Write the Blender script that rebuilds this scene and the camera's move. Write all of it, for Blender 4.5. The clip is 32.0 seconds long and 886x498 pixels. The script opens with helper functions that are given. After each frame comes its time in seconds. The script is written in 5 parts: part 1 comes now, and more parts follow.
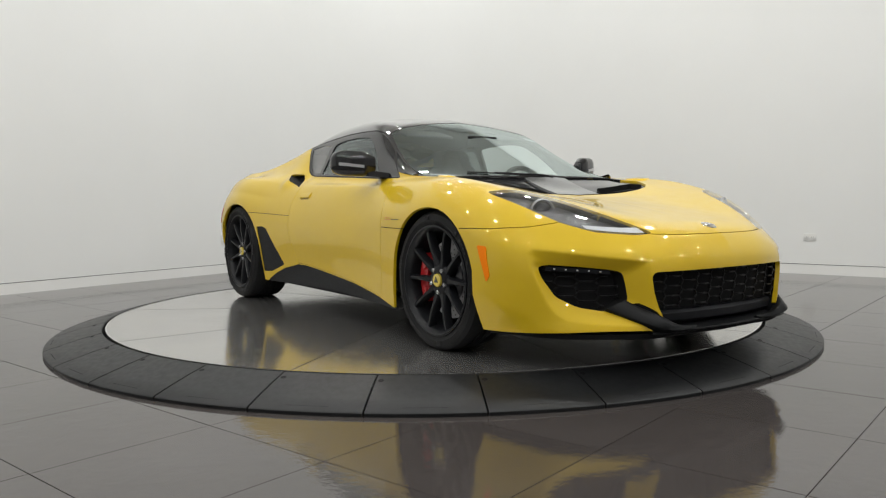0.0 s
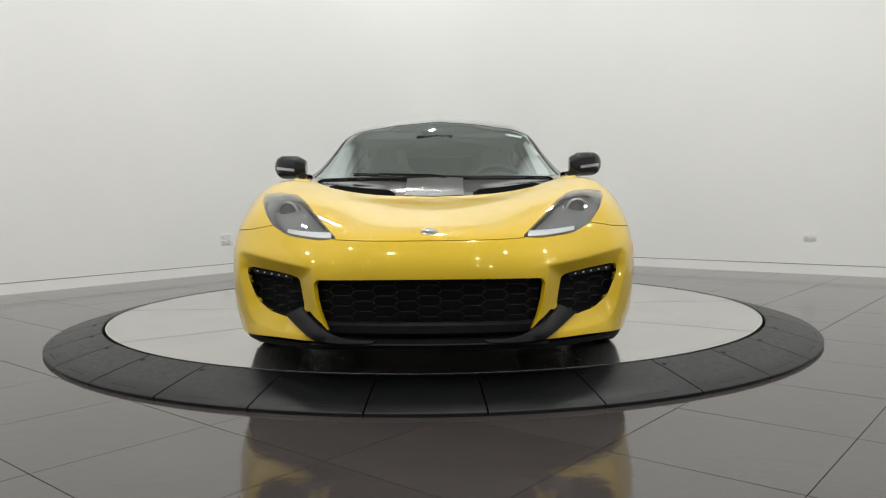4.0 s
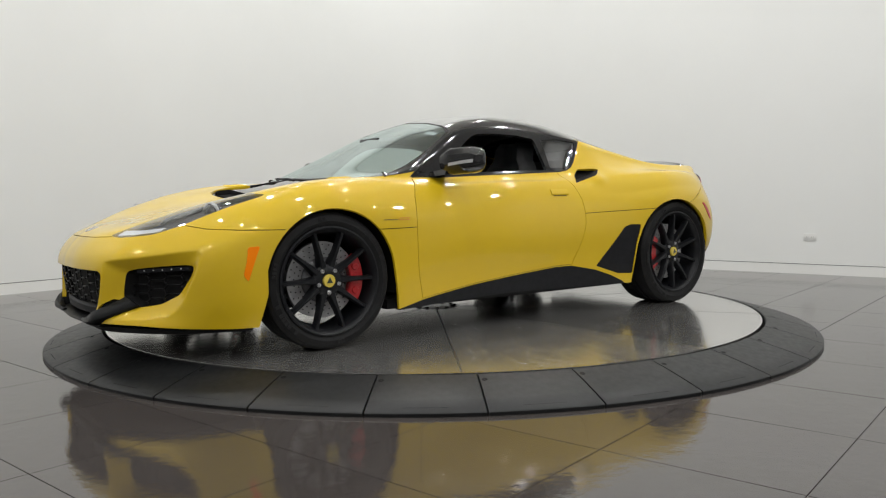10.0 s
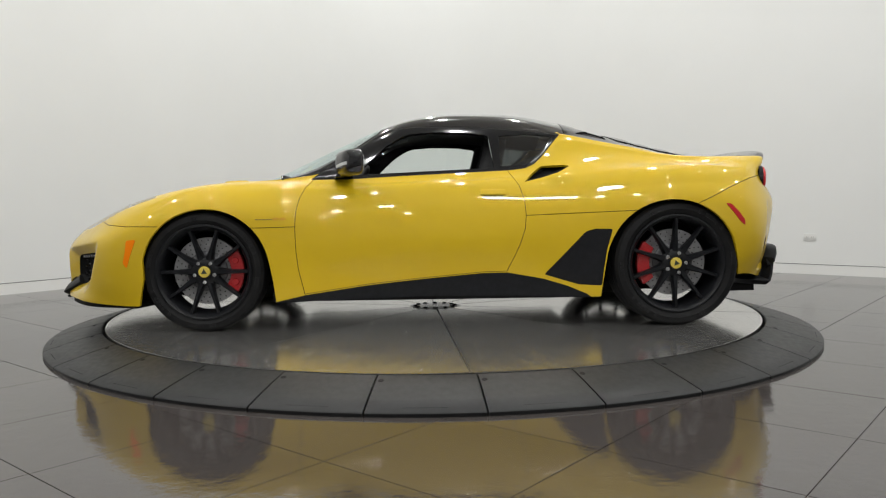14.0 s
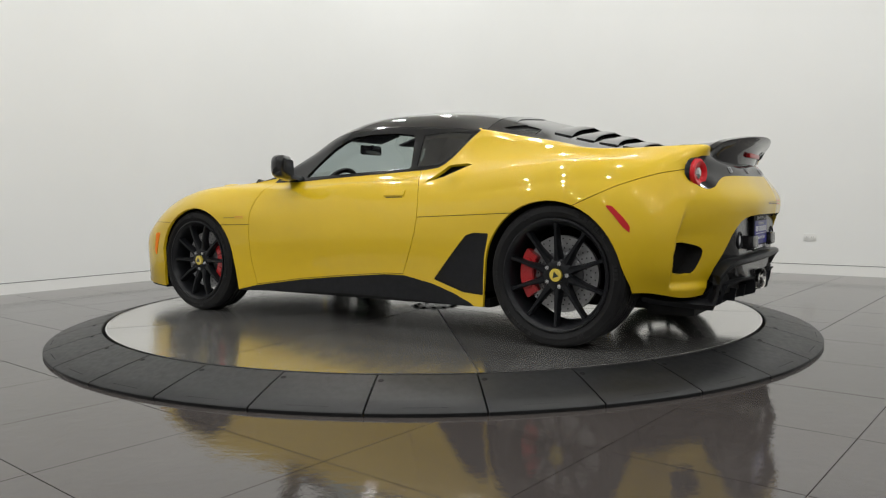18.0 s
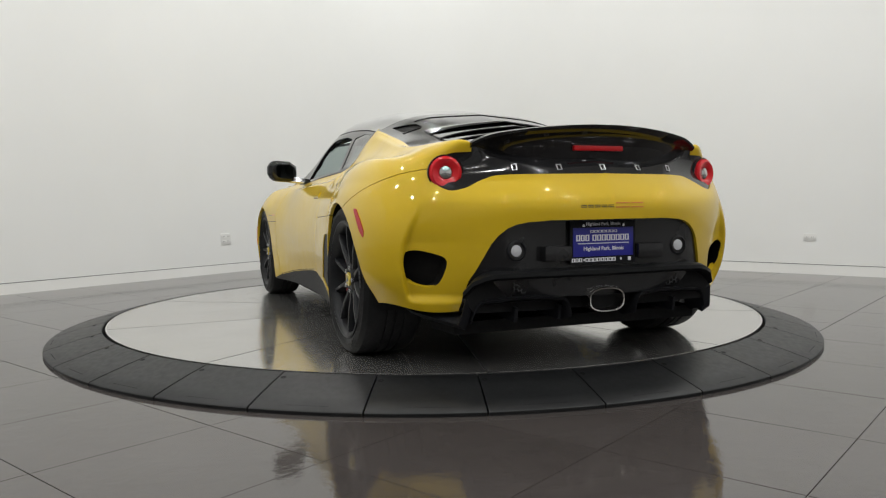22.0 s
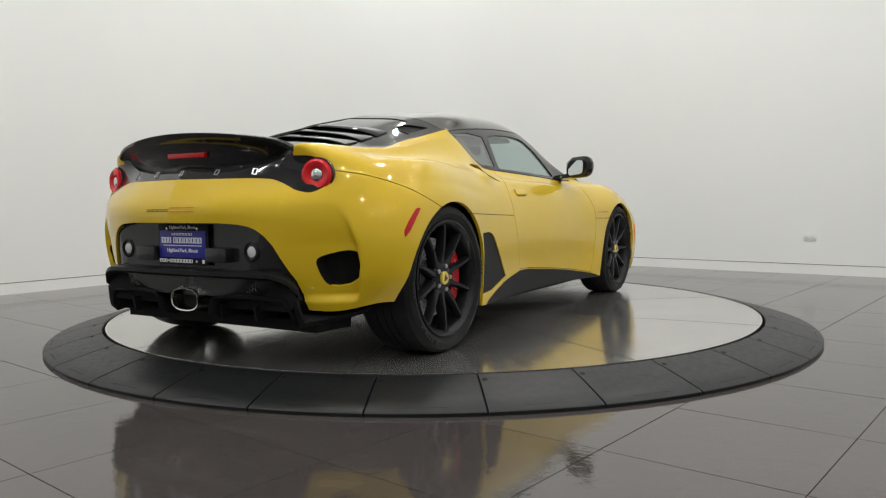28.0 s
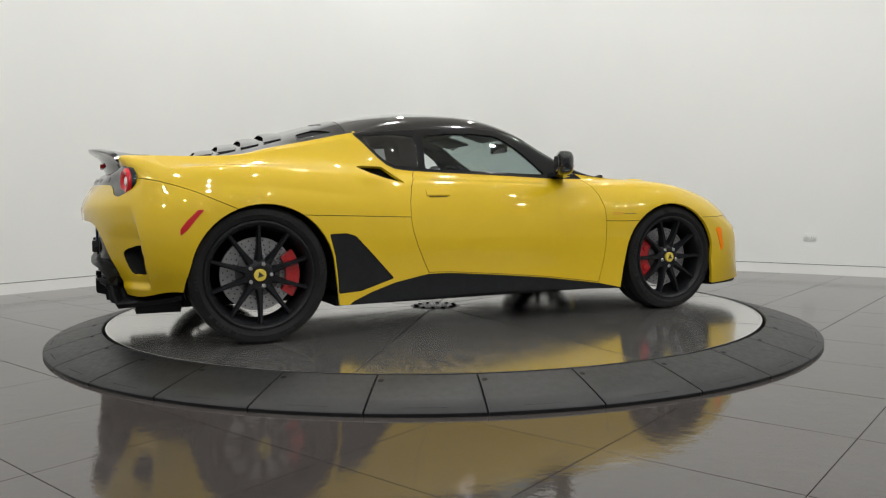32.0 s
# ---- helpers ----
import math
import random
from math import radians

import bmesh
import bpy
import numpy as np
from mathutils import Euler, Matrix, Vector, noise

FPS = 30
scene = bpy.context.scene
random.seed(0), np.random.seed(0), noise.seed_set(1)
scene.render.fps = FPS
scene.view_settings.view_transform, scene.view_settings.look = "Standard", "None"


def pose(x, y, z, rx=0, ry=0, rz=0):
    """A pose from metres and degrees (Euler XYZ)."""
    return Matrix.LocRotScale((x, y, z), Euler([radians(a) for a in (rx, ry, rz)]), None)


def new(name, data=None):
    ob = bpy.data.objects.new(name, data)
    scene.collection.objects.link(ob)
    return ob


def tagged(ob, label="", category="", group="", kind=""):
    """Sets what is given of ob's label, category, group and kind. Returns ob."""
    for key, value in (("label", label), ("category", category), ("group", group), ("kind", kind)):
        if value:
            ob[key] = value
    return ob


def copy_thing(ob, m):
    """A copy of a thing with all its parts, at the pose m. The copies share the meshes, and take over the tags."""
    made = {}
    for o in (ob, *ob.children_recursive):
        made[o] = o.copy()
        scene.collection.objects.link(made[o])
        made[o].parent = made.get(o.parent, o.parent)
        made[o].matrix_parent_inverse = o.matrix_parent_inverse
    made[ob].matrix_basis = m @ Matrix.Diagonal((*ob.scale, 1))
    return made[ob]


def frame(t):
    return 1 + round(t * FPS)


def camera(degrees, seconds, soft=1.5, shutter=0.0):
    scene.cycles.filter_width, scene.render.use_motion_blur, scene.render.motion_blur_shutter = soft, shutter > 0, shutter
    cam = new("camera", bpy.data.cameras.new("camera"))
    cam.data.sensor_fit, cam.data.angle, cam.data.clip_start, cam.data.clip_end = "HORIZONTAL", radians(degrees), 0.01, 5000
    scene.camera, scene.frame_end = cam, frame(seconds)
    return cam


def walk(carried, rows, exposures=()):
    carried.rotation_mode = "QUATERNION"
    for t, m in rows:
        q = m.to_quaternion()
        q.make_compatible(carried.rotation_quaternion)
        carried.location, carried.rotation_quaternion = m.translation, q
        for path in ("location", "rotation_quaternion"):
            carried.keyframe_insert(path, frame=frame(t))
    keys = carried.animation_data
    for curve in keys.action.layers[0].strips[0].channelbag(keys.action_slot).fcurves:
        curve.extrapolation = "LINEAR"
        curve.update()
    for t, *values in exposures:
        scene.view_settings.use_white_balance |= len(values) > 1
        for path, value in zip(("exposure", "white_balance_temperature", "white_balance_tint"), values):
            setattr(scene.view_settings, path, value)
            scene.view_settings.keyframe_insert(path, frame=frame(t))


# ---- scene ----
# Camera: stands still on the floor before the turntable.
cam = camera(60.62, 32.0, soft=1.2)
STAND = pose(0.0, -5.032, 0.782, 86.427, 0.661, -0.690)
walk(cam, [(0.0, STAND), (32.0, STAND)])

DISC_Z = 0.09          # top of the turning disc over the floor
CAR_X, CAR_Y = -0.021, 0.036   # the car's middle, seen from the turntable's axis


def heading(t):
    """Degrees by which disc and car are turned at t seconds."""
    return -56.50 - 8.7505 * t


# World: a closed room, so the sky gives next to nothing.
world = bpy.data.worlds.new("world")
scene.world = world
world.use_nodes = True
world.node_tree.nodes["Background"].inputs[0].default_value = (0.8, 0.9, 1.0, 1)
world.node_tree.nodes["Background"].inputs[1].default_value = 0.02
scene.view_settings.exposure = 0.0

# Room: two walls meet behind the turntable.
CORNER = Vector((-0.43, 6.15, 0.0))
DR = Vector((0.7716, -0.6361, 0.0))     # along the right wall, away from the corner
DL = Vector((-0.6073, -0.7945, 0.0))    # along the left wall
ROOM_R, ROOM_L, ROOM_H = 14.6, 14.6, 5.0


def room(a, b, z=0.0):
    """A place a metres along the right wall and b metres along the left one."""
    return CORNER + DR * a + DL * b + Vector((0, 0, z))


LAMP_POWER = 26.9
# The 12.7 m rows are added fill for surfaces that face the camera.
LAMP_R = (1.3, 3.5, 5.7, 7.9, 10.3, 12.7)
LAMP_L = (1.3, 3.5, 5.7, 7.9, 10.3, 12.7)

# ---- materials ----
def mat(name, color=(0.5, 0.5, 0.5), rough=0.5, metal=0.0, coat=0.0, coat_rough=0.03, ior=1.5, spec=0.5):
    m = bpy.data.materials.new(name)
    m.use_nodes = True
    b = m.node_tree.nodes["Principled BSDF"]
    b.inputs["Base Color"].default_value = (*color, 1)
    b.inputs["Roughness"].default_value = rough
    b.inputs["Metallic"].default_value = metal
    b.inputs["Coat Weight"].default_value = coat
    b.inputs["Coat Roughness"].default_value = coat_rough
    b.inputs["IOR"].default_value = ior
    b.inputs["Specular IOR Level"].default_value = spec
    return m


def noise_node(m, scale, detail=4.0, rough=0.55, stretch=(1, 1, 1), coords="Object"):
    t = m.node_tree
    co, mp, n = t.nodes.new("ShaderNodeTexCoord"), t.nodes.new("ShaderNodeMapping"), t.nodes.new("ShaderNodeTexNoise")
    mp.inputs["Scale"].default_value = stretch
    n.inputs["Scale"].default_value, n.inputs["Detail"].default_value, n.inputs["Roughness"].default_value = scale, detail, rough
    t.links.new(co.outputs[coords], mp.inputs[0])
    t.links.new(mp.outputs[0], n.inputs["Vector"])
    return n


def ramp(m, src, stops):
    r = m.node_tree.nodes.new("ShaderNodeValToRGB")
    while len(r.color_ramp.elements) < len(stops):
        r.color_ramp.elements.new(0.5)
    for e, (p, c) in zip(r.color_ramp.elements, stops):
        e.position = p
        e.color = (*c, 1) if isinstance(c, tuple) else (c, c, c, 1)
    m.node_tree.links.new(src, r.inputs[0])
    return r


def into(m, out, socket):
    m.node_tree.links.new(out, m.node_tree.nodes["Principled BSDF"].inputs[socket])
    return m


def bump(m, src, strength=0.1, distance=0.01, socket="Normal"):
    b = m.node_tree.nodes.new("ShaderNodeBump")
    b.inputs["Strength"].default_value, b.inputs["Distance"].default_value = strength, distance
    m.node_tree.links.new(src, b.inputs["Height"])
    return into(m, b.outputs[0], socket)


def vary(name, c1, c2, scale, rough=(0.4, 0.6), stretch=(1, 1, 1), bump_s=0.0, bump_scale=60, **kw):
    """A surface whose colour and gloss wander between two values, with fine relief."""
    m = mat(name, c1, **kw)
    n = noise_node(m, scale, stretch=stretch)
    into(m, ramp(m, n.outputs[0], [(0.3, c1), (0.7, c2)]).outputs[0], "Base Color")
    n2 = noise_node(m, scale * 5, stretch=stretch)
    into(m, ramp(m, n2.outputs[0], [(0.3, rough[0]), (0.7, rough[1])]).outputs[0], "Roughness")
    if bump_s:
        bump(m, noise_node(m, bump_scale, 2.0, stretch=stretch).outputs[0], bump_s, 0.002)
    return m


M_YELLOW = vary("yellow paint", (0.605, 0.408, 0.0085), (0.628, 0.426, 0.010), 3.0, (0.36, 0.42), coat=0.88, coat_rough=0.015, spec=0.2)
M_GLOSS = vary("gloss black", (0.010, 0.010, 0.011), (0.014, 0.014, 0.015), 6.0, (0.08, 0.12), coat=0.3, spec=0.4)
M_ROOF = vary("black roof lacquer", (0.012, 0.011, 0.011), (0.022, 0.020, 0.020), 40.0, (0.10, 0.16), coat=1.0)
M_SATIN = vary("satin black plastic", (0.008, 0.0085, 0.010), (0.012, 0.0125, 0.015), 30.0, (0.45, 0.58), spec=0.18, bump_s=0.05, bump_scale=400)
M_SEMI = vary("semi-gloss black lip", (0.007, 0.0075, 0.008), (0.010, 0.0105, 0.011), 8.0, (0.34, 0.42), spec=0.14)
M_PANEL = vary("polished black panel", (0.010, 0.010, 0.011), (0.016, 0.016, 0.017), 6.0, (0.16, 0.22), spec=0.5)
M_DARK = vary("dark cavity plastic", (0.004, 0.004, 0.0045), (0.007, 0.007, 0.0075), 20.0, (0.6, 0.75), spec=0.2)
# Seals and joints; also the painted shade under the door handles.
M_SEAM = mat("rubber seal", (0.010, 0.009, 0.008), 0.8)
M_TYRE = vary("tyre rubber", (0.006, 0.006, 0.0065), (0.010, 0.010, 0.0105), 14.0, (0.5, 0.65), spec=0.18, bump_s=0.10, bump_scale=250)
M_TYRE_L = vary("raised tyre lettering", (0.008, 0.008, 0.0085), (0.012, 0.012, 0.0125), 14.0, (0.45, 0.55), spec=0.25)
M_RIM = vary("satin black wheel", (0.006, 0.0065, 0.008), (0.009, 0.0095, 0.011), 20.0, (0.34, 0.42), spec=0.22)
M_GRAPHITE = vary("graphite lacquer", (0.018, 0.018, 0.019), (0.034, 0.034, 0.035), 60.0, (0.16, 0.24), coat=1.0)
M_STEEL = vary("bolt steel", (0.55, 0.55, 0.56), (0.65, 0.65, 0.66), 60.0, (0.2, 0.35), metal=1.0)
M_BRAKE = vary("brake disc steel", (0.34, 0.34, 0.345), (0.44, 0.44, 0.445), 40.0, (0.40, 0.52), metal=0.6)
M_BELL = vary("dark disc bell", (0.10, 0.10, 0.105), (0.15, 0.15, 0.155), 30.0, (0.4, 0.5), metal=0.6)
M_RED = vary("red caliper paint", (0.42, 0.009, 0.012), (0.48, 0.012, 0.015), 20.0, (0.25, 0.35), coat=0.6)
M_BADGE = vary("yellow badge enamel", (0.62, 0.47, 0.06), (0.66, 0.50, 0.08), 40.0, (0.2, 0.3), coat=0.8)
M_GREEN = mat("dark badge green", (0.02, 0.03, 0.015), 0.3, coat=0.8)
M_CHROME = vary("bright chrome", (0.75, 0.74, 0.72), (0.82, 0.81, 0.80), 30.0, (0.06, 0.14), metal=1.0)
M_AMBER = mat("amber marker lens", (0.95, 0.23, 0.002), 0.4, spec=0.15)
M_REDLENS = mat("red lens", (0.45, 0.006, 0.010), 0.3, coat=0.3, spec=0.3)
M_LAMPRED = mat("tail lamp red", (0.58, 0.010, 0.016), 0.2, coat=0.5, spec=0.3)
M_SILVER = mat("silver lettering", (0.62, 0.62, 0.63), 0.28, 0.9)
M_GREY = vary("lamp bowl grey", (0.34, 0.34, 0.35), (0.42, 0.42, 0.43), 9.0, (0.36, 0.46), metal=0.7)
M_WHITE_L = mat("white lamp lens", (0.75, 0.76, 0.78), 0.15, coat=1.0)
M_MESH = mat("black mesh", (0.004, 0.004, 0.0045), 0.4, spec=0.2)
M_BOWL = vary("dark lamp bowl", (0.08, 0.081, 0.085), (0.12, 0.121, 0.126), 9.0, (0.3, 0.42), metal=0.3)
M_LAMPGREY = mat("frosted lamp lens", (0.50, 0.51, 0.53), 0.3, coat=0.6)
M_STRIP = mat("clear bright lamp strip", (0.78, 0.79, 0.80), 0.2, coat=1.0)
M_LEATHER = vary("black trim leather", (0.012, 0.012, 0.013), (0.02, 0.02, 0.021), 25.0, (0.5, 0.65), bump_s=0.15, bump_scale=500)
M_DASH = vary("dashboard grey", (0.035, 0.036, 0.04), (0.05, 0.051, 0.056), 20.0, (0.5, 0.7), bump_s=0.1, bump_scale=500)
M_ORANGE = mat("orange print", (0.55, 0.12, 0.03), 0.4)
M_PRINT = mat("dark print", (0.06, 0.05, 0.02), 0.4)
M_BLUE = vary("blue plate paint", (0.016, 0.018, 0.23), (0.022, 0.024, 0.27), 20.0, (0.3, 0.45))
M_WHITEPRINT = mat("white print", (0.75, 0.75, 0.78), 0.45)


def glass(name, tint, gloss=(1.0, 1.0, 1.0), base=0.16):
    m = bpy.data.materials.new(name)
    m.use_nodes = True
    t = m.node_tree
    t.nodes.clear()
    out, mix = t.nodes.new("ShaderNodeOutputMaterial"), t.nodes.new("ShaderNodeMixShader")
    tr, gl, fr = t.nodes.new("ShaderNodeBsdfTransparent"), t.nodes.new("ShaderNodeBsdfGlossy"), t.nodes.new("ShaderNodeLayerWeight")
    tr.inputs[0].default_value = (*tint, 1)
    gl.inputs[0].default_value = (*gloss, 1)
    gl.inputs["Roughness"].default_value = 0.01
    fr.inputs[0].default_value = 0.5
    p5, rest = t.nodes.new("ShaderNodeMath"), t.nodes.new("ShaderNodeMath")
    p5.operation, rest.operation = "POWER", "MULTIPLY_ADD"
    p5.inputs[1].default_value = 4.2
    rest.inputs[1].default_value, rest.inputs[2].default_value = 1.0 - base - 0.01, base
    t.links.new(fr.outputs["Facing"], p5.inputs[0])
    t.links.new(p5.outputs[0], rest.inputs[0])
    t.links.new(rest.outputs[0], mix.inputs[0])
    t.links.new(tr.outputs[0], mix.inputs[1])
    t.links.new(gl.outputs[0], mix.inputs[2])
    t.links.new(mix.outputs[0], out.inputs[0])
    return m


M_SCREEN = glass("windscreen glass", (0.62, 0.72, 0.70), (0.90, 1.0, 0.985), base=0.27)
M_SIDE = glass("side glass", (0.88, 0.95, 0.93), (0.92, 1.0, 0.99), base=0.09)
M_TINT = glass("tinted quarter glass", (0.30, 0.33, 0.33))
M_LENS = glass("clear headlamp lens", (0.80, 0.82, 0.84))

# ---- building helpers ----
def part(name, bm, material, parent=None, label="", smooth=True, at=None):
    """Links a bmesh as one mesh object under a thing or a part."""
    me = bpy.data.meshes.new(name)
    bm.to_mesh(me)
    bm.free()
    if smooth:
        me.shade_smooth()
    ms = material if isinstance(material, (list, tuple)) else [material]
    for m in ms:
        me.materials.append(m)
    ob = new(name, me)
    if parent:
        ob.parent = parent
    if at is not None:
        ob.matrix_basis = at
    if label:
        tagged(ob, label)
    return ob


def sharp(bm, degrees=35):
    bm.normal_update()
    for e in bm.edges:
        if len(e.link_faces) == 2 and e.calc_face_angle(0) > radians(degrees):
            e.smooth = False
    return bm


def add_box(bm, size, at, bevel=0.0, turn=None):
    m = Matrix.Translation(at) @ (turn or Matrix()) @ Matrix.Diagonal((*size, 1))
    r = bmesh.ops.create_cube(bm, size=1.0, matrix=m)
    if bevel:
        es = list({e for v in r["verts"] for e in v.link_edges})
        bmesh.ops.bevel(bm, geom=es, offset=bevel, segments=2, affect="EDGES", profile=0.6)
    return bm


def box(size, at=(0, 0, 0), bevel=0.0, turn=None):
    return sharp(add_box(bmesh.new(), size, at, bevel, turn))


def add_spun(bm, profile, steps=64, axis="Y", at=(0, 0, 0), closed=True):
    """Turns a profile of (radius, height) round an axis."""
    rings = []
    for k in range(steps):
        a = 2 * math.pi * k / steps
        row = []
        for r, h in profile:
            c, s = r * math.cos(a), r * math.sin(a)
            p = {"Y": (c, h, s), "Z": (c, s, h), "X": (h, c, s)}[axis]
            row.append(bm.verts.new(Vector(p) + Vector(at)))
        rings.append(row)
    n = len(profile)
    for k in range(steps):
        a, b = rings[k], rings[(k + 1) % steps]
        for i in range(n if closed else n - 1):
            j = (i + 1) % n
            bm.faces.new((a[i], b[i], b[j], a[j]))
    bmesh.ops.recalc_face_normals(bm, faces=bm.faces[:])
    return bm


def spun(profile, steps=64, axis="Y", at=(0, 0, 0), closed=True, angle=35):
    return sharp(add_spun(bmesh.new(), profile, steps, axis, at, closed), angle)


def prism(outline, lo, hi, axis="Z", bevel=0.0):
    """A plate with a 2D outline, from lo to hi along an axis."""
    bm = bmesh.new()

    def place(u, v, w):
        return {"Z": (u, v, w), "Y": (u, w, v), "X": (w, u, v)}[axis]
    a = [bm.verts.new(place(u, v, lo)) for u, v in outline]
    b = [bm.verts.new(place(u, v, hi)) for u, v in outline]
    n = len(a)
    bm.faces.new(a)
    bm.faces.new(b[::-1])
    for i in range(n):
        bm.faces.new((a[i], b[i], b[(i + 1) % n], a[(i + 1) % n]))
    bmesh.ops.recalc_face_normals(bm, faces=bm.faces[:])
    if bevel:
        bmesh.ops.bevel(bm, geom=bm.edges[:], offset=bevel, segments=2, affect="EDGES")
    return sharp(bm)


def add_tube(bm, pts, radius, sides=8, closed=False):
    """A round bar along a line of places; radius may be one number for each."""
    pts = [Vector(p) for p in pts]
    n = len(pts)
    rad = radius if isinstance(radius, (list, tuple)) else [radius] * n
    rings, side = [], None
    for i, p in enumerate(pts):
        d = (pts[(i + 1) % n] - pts[i - 1]) if closed else (pts[min(i + 1, n - 1)] - pts[max(i - 1, 0)])
        d.normalize()
        side = (side - d * side.dot(d)).normalized() if side else d.orthogonal().normalized()
        up = d.cross(side)
        rings.append([bm.verts.new(p + (side * math.cos(k * 2 * math.pi / sides) + up * math.sin(k * 2 * math.pi / sides)) * rad[i]) for k in range(sides)])
    for i in range(n if closed else n - 1):
        a, b = rings[i], rings[(i + 1) % n]
        for k in range(sides):
            bm.faces.new((a[k], a[(k + 1) % sides], b[(k + 1) % sides], b[k]))
    if not closed:
        bm.faces.new(rings[0][::-1])
        bm.faces.new(rings[-1])
    return bm


def tube(pts, radius, sides=8, closed=False):
    bm = add_tube(bmesh.new(), pts, radius, sides, closed)
    bmesh.ops.recalc_face_normals(bm, faces=bm.faces[:])
    return sharp(bm, 50)


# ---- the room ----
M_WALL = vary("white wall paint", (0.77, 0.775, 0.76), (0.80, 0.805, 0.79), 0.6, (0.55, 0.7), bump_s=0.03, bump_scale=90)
# Unseen closing walls: their grey is set to dim reflections on the car.
M_WALL_UNSEEN = vary("unseen wall grey", (0.40, 0.40, 0.40), (0.44, 0.44, 0.438), 0.6, (0.55, 0.7), bump_s=0.03, bump_scale=90)
M_BASE = vary("white baseboard paint", (0.80, 0.80, 0.78), (0.83, 0.83, 0.81), 2.0, (0.4, 0.5))
M_GAP = mat("shadow gap", (0.16, 0.16, 0.155), 0.8)
M_CEIL = vary("white ceiling paint", (0.78, 0.78, 0.76), (0.80, 0.80, 0.78), 0.8, (0.7, 0.8))
M_GROUT = vary("grey grout", (0.07, 0.062, 0.057), (0.10, 0.09, 0.082), 2.0, (0.7, 0.9))
M_TILE = mat("polished grey-brown tile", (0.16, 0.14, 0.13), 0.12, ior=1.58)


def tile_nodes(m):
    t = m.node_tree
    info = t.nodes.new("ShaderNodeObjectInfo")
    big, fine = noise_node(m, 1.3, 5, coords="Object"), noise_node(m, 18.0, 6, coords="Object")
    comb = t.nodes.new("ShaderNodeCombineXYZ")
    t.links.new(info.outputs["Random"], comb.inputs[2])
    for n in (big, fine):
        src = n.inputs["Vector"].links[0].from_socket
        add = t.nodes.new("ShaderNodeVectorMath")
        add.operation = "MULTIPLY_ADD"
        add.inputs[1].default_value = (1, 1, 1)
        t.links.new(src, add.inputs[0])
        scale = t.nodes.new("ShaderNodeVectorMath")
        scale.operation = "SCALE"
        scale.inputs[3].default_value = 37.0
        t.links.new(comb.outputs[0], scale.inputs[0])
        t.links.new(scale.outputs[0], add.inputs[2])
        t.links.new(add.outputs[0], n.inputs["Vector"])
    c = ramp(m, big.outputs[0], [(0.3, (0.046, 0.040, 0.0375)), (0.7, (0.060, 0.053, 0.050))])
    into(m, c.outputs[0], "Base Color")
    into(m, ramp(m, fine.outputs[0], [(0.35, 0.04), (0.75, 0.10)]).outputs[0], "Roughness")
    bump(m, noise_node(m, 11.0, 5.0, 0.62).outputs[0], 0.20, 0.004)
    return m


tile_nodes(M_TILE)



def slab(name, a0, b0, a1, b1, z0, z1, material):
    """A block between two corners of the room's own plan."""
    p = [room(a0, b0), room(a1, b0), room(a1, b1), room(a0, b1)]
    return part(name, prism([(v.x, v.y) for v in p], z0, z1), material, smooth=False)


T = 0.15
floor_ob = tagged(slab("floor", -T, -T, ROOM_R + T, ROOM_L + T, -0.12, -0.003, M_GROUT), "polished grey-brown floor of large square tiles", "floor", kind="structure")
BASE_H, GAP_H = 0.097, 0.007
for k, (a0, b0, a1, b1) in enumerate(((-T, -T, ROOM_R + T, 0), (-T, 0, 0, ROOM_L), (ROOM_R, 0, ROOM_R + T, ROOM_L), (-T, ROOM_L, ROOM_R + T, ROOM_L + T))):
    tagged(slab("wall_%d" % (k + 1), a0, b0, a1, b1, BASE_H + GAP_H, ROOM_H, M_WALL if k < 2 else M_WALL_UNSEEN), "plain white painted showroom wall" if k < 2 else "unseen closing wall, greyed to darken what the car reflects", "wall", kind="structure")
    gap = {0: (a0, b0, a1, -0.012), 1: (a0, b0, -0.012, b1), 2: (ROOM_R + 0.012, b0, a1, b1), 3: (a0, ROOM_L + 0.012, a1, b1)}[k]
    tagged(slab("trim_%d" % (k + 1), *gap, BASE_H, BASE_H + GAP_H, M_GAP), "thin dark shadow gap above the baseboard", "trim", kind="structure")
    proud = {0: (a0, b0, a1, 0.004), 1: (a0, b0, 0.004, b1), 2: (ROOM_R - 0.004, b0, a1, b1), 3: (a0, ROOM_L - 0.004, a1, b1)}[k]
    tagged(slab("baseboard_%d" % (k + 1), *proud, -0.002, BASE_H, M_BASE), "flush white baseboard at the foot of the wall", "baseboard", kind="structure")
tagged(slab("ceiling", -T, -T, ROOM_R + T, ROOM_L + T, ROOM_H, ROOM_H + 0.1, M_CEIL), "white showroom ceiling", "ceiling", kind="structure")

# A soft cove where the two walls meet.
cove_r = 1.7
cove = [(room(0, 0).x, room(0, 0).y)]
for k in range(33):
    q = math.pi / 2 * k / 32
    v = room(cove_r * (1 - math.sin(q)) + 0.004, cove_r * (1 - math.cos(q)) + 0.004)
    cove.append((v.x, v.y))
cove = [cove[0]] + [tuple(room(cove_r + 0.9, 0.0003)[:2])] + cove[1:] + [tuple(room(0.0003, cove_r + 0.9)[:2])]
tagged(part("wall_corner", prism(cove, BASE_H + GAP_H, ROOM_H - 0.002), M_WALL), "white coved corner between the two walls", "wall", kind="structure")

# Ceiling downlights; the outermost rows are extra lamps added as fill.
M_CAN = mat("white lamp housing", (0.7, 0.7, 0.7), 0.4)


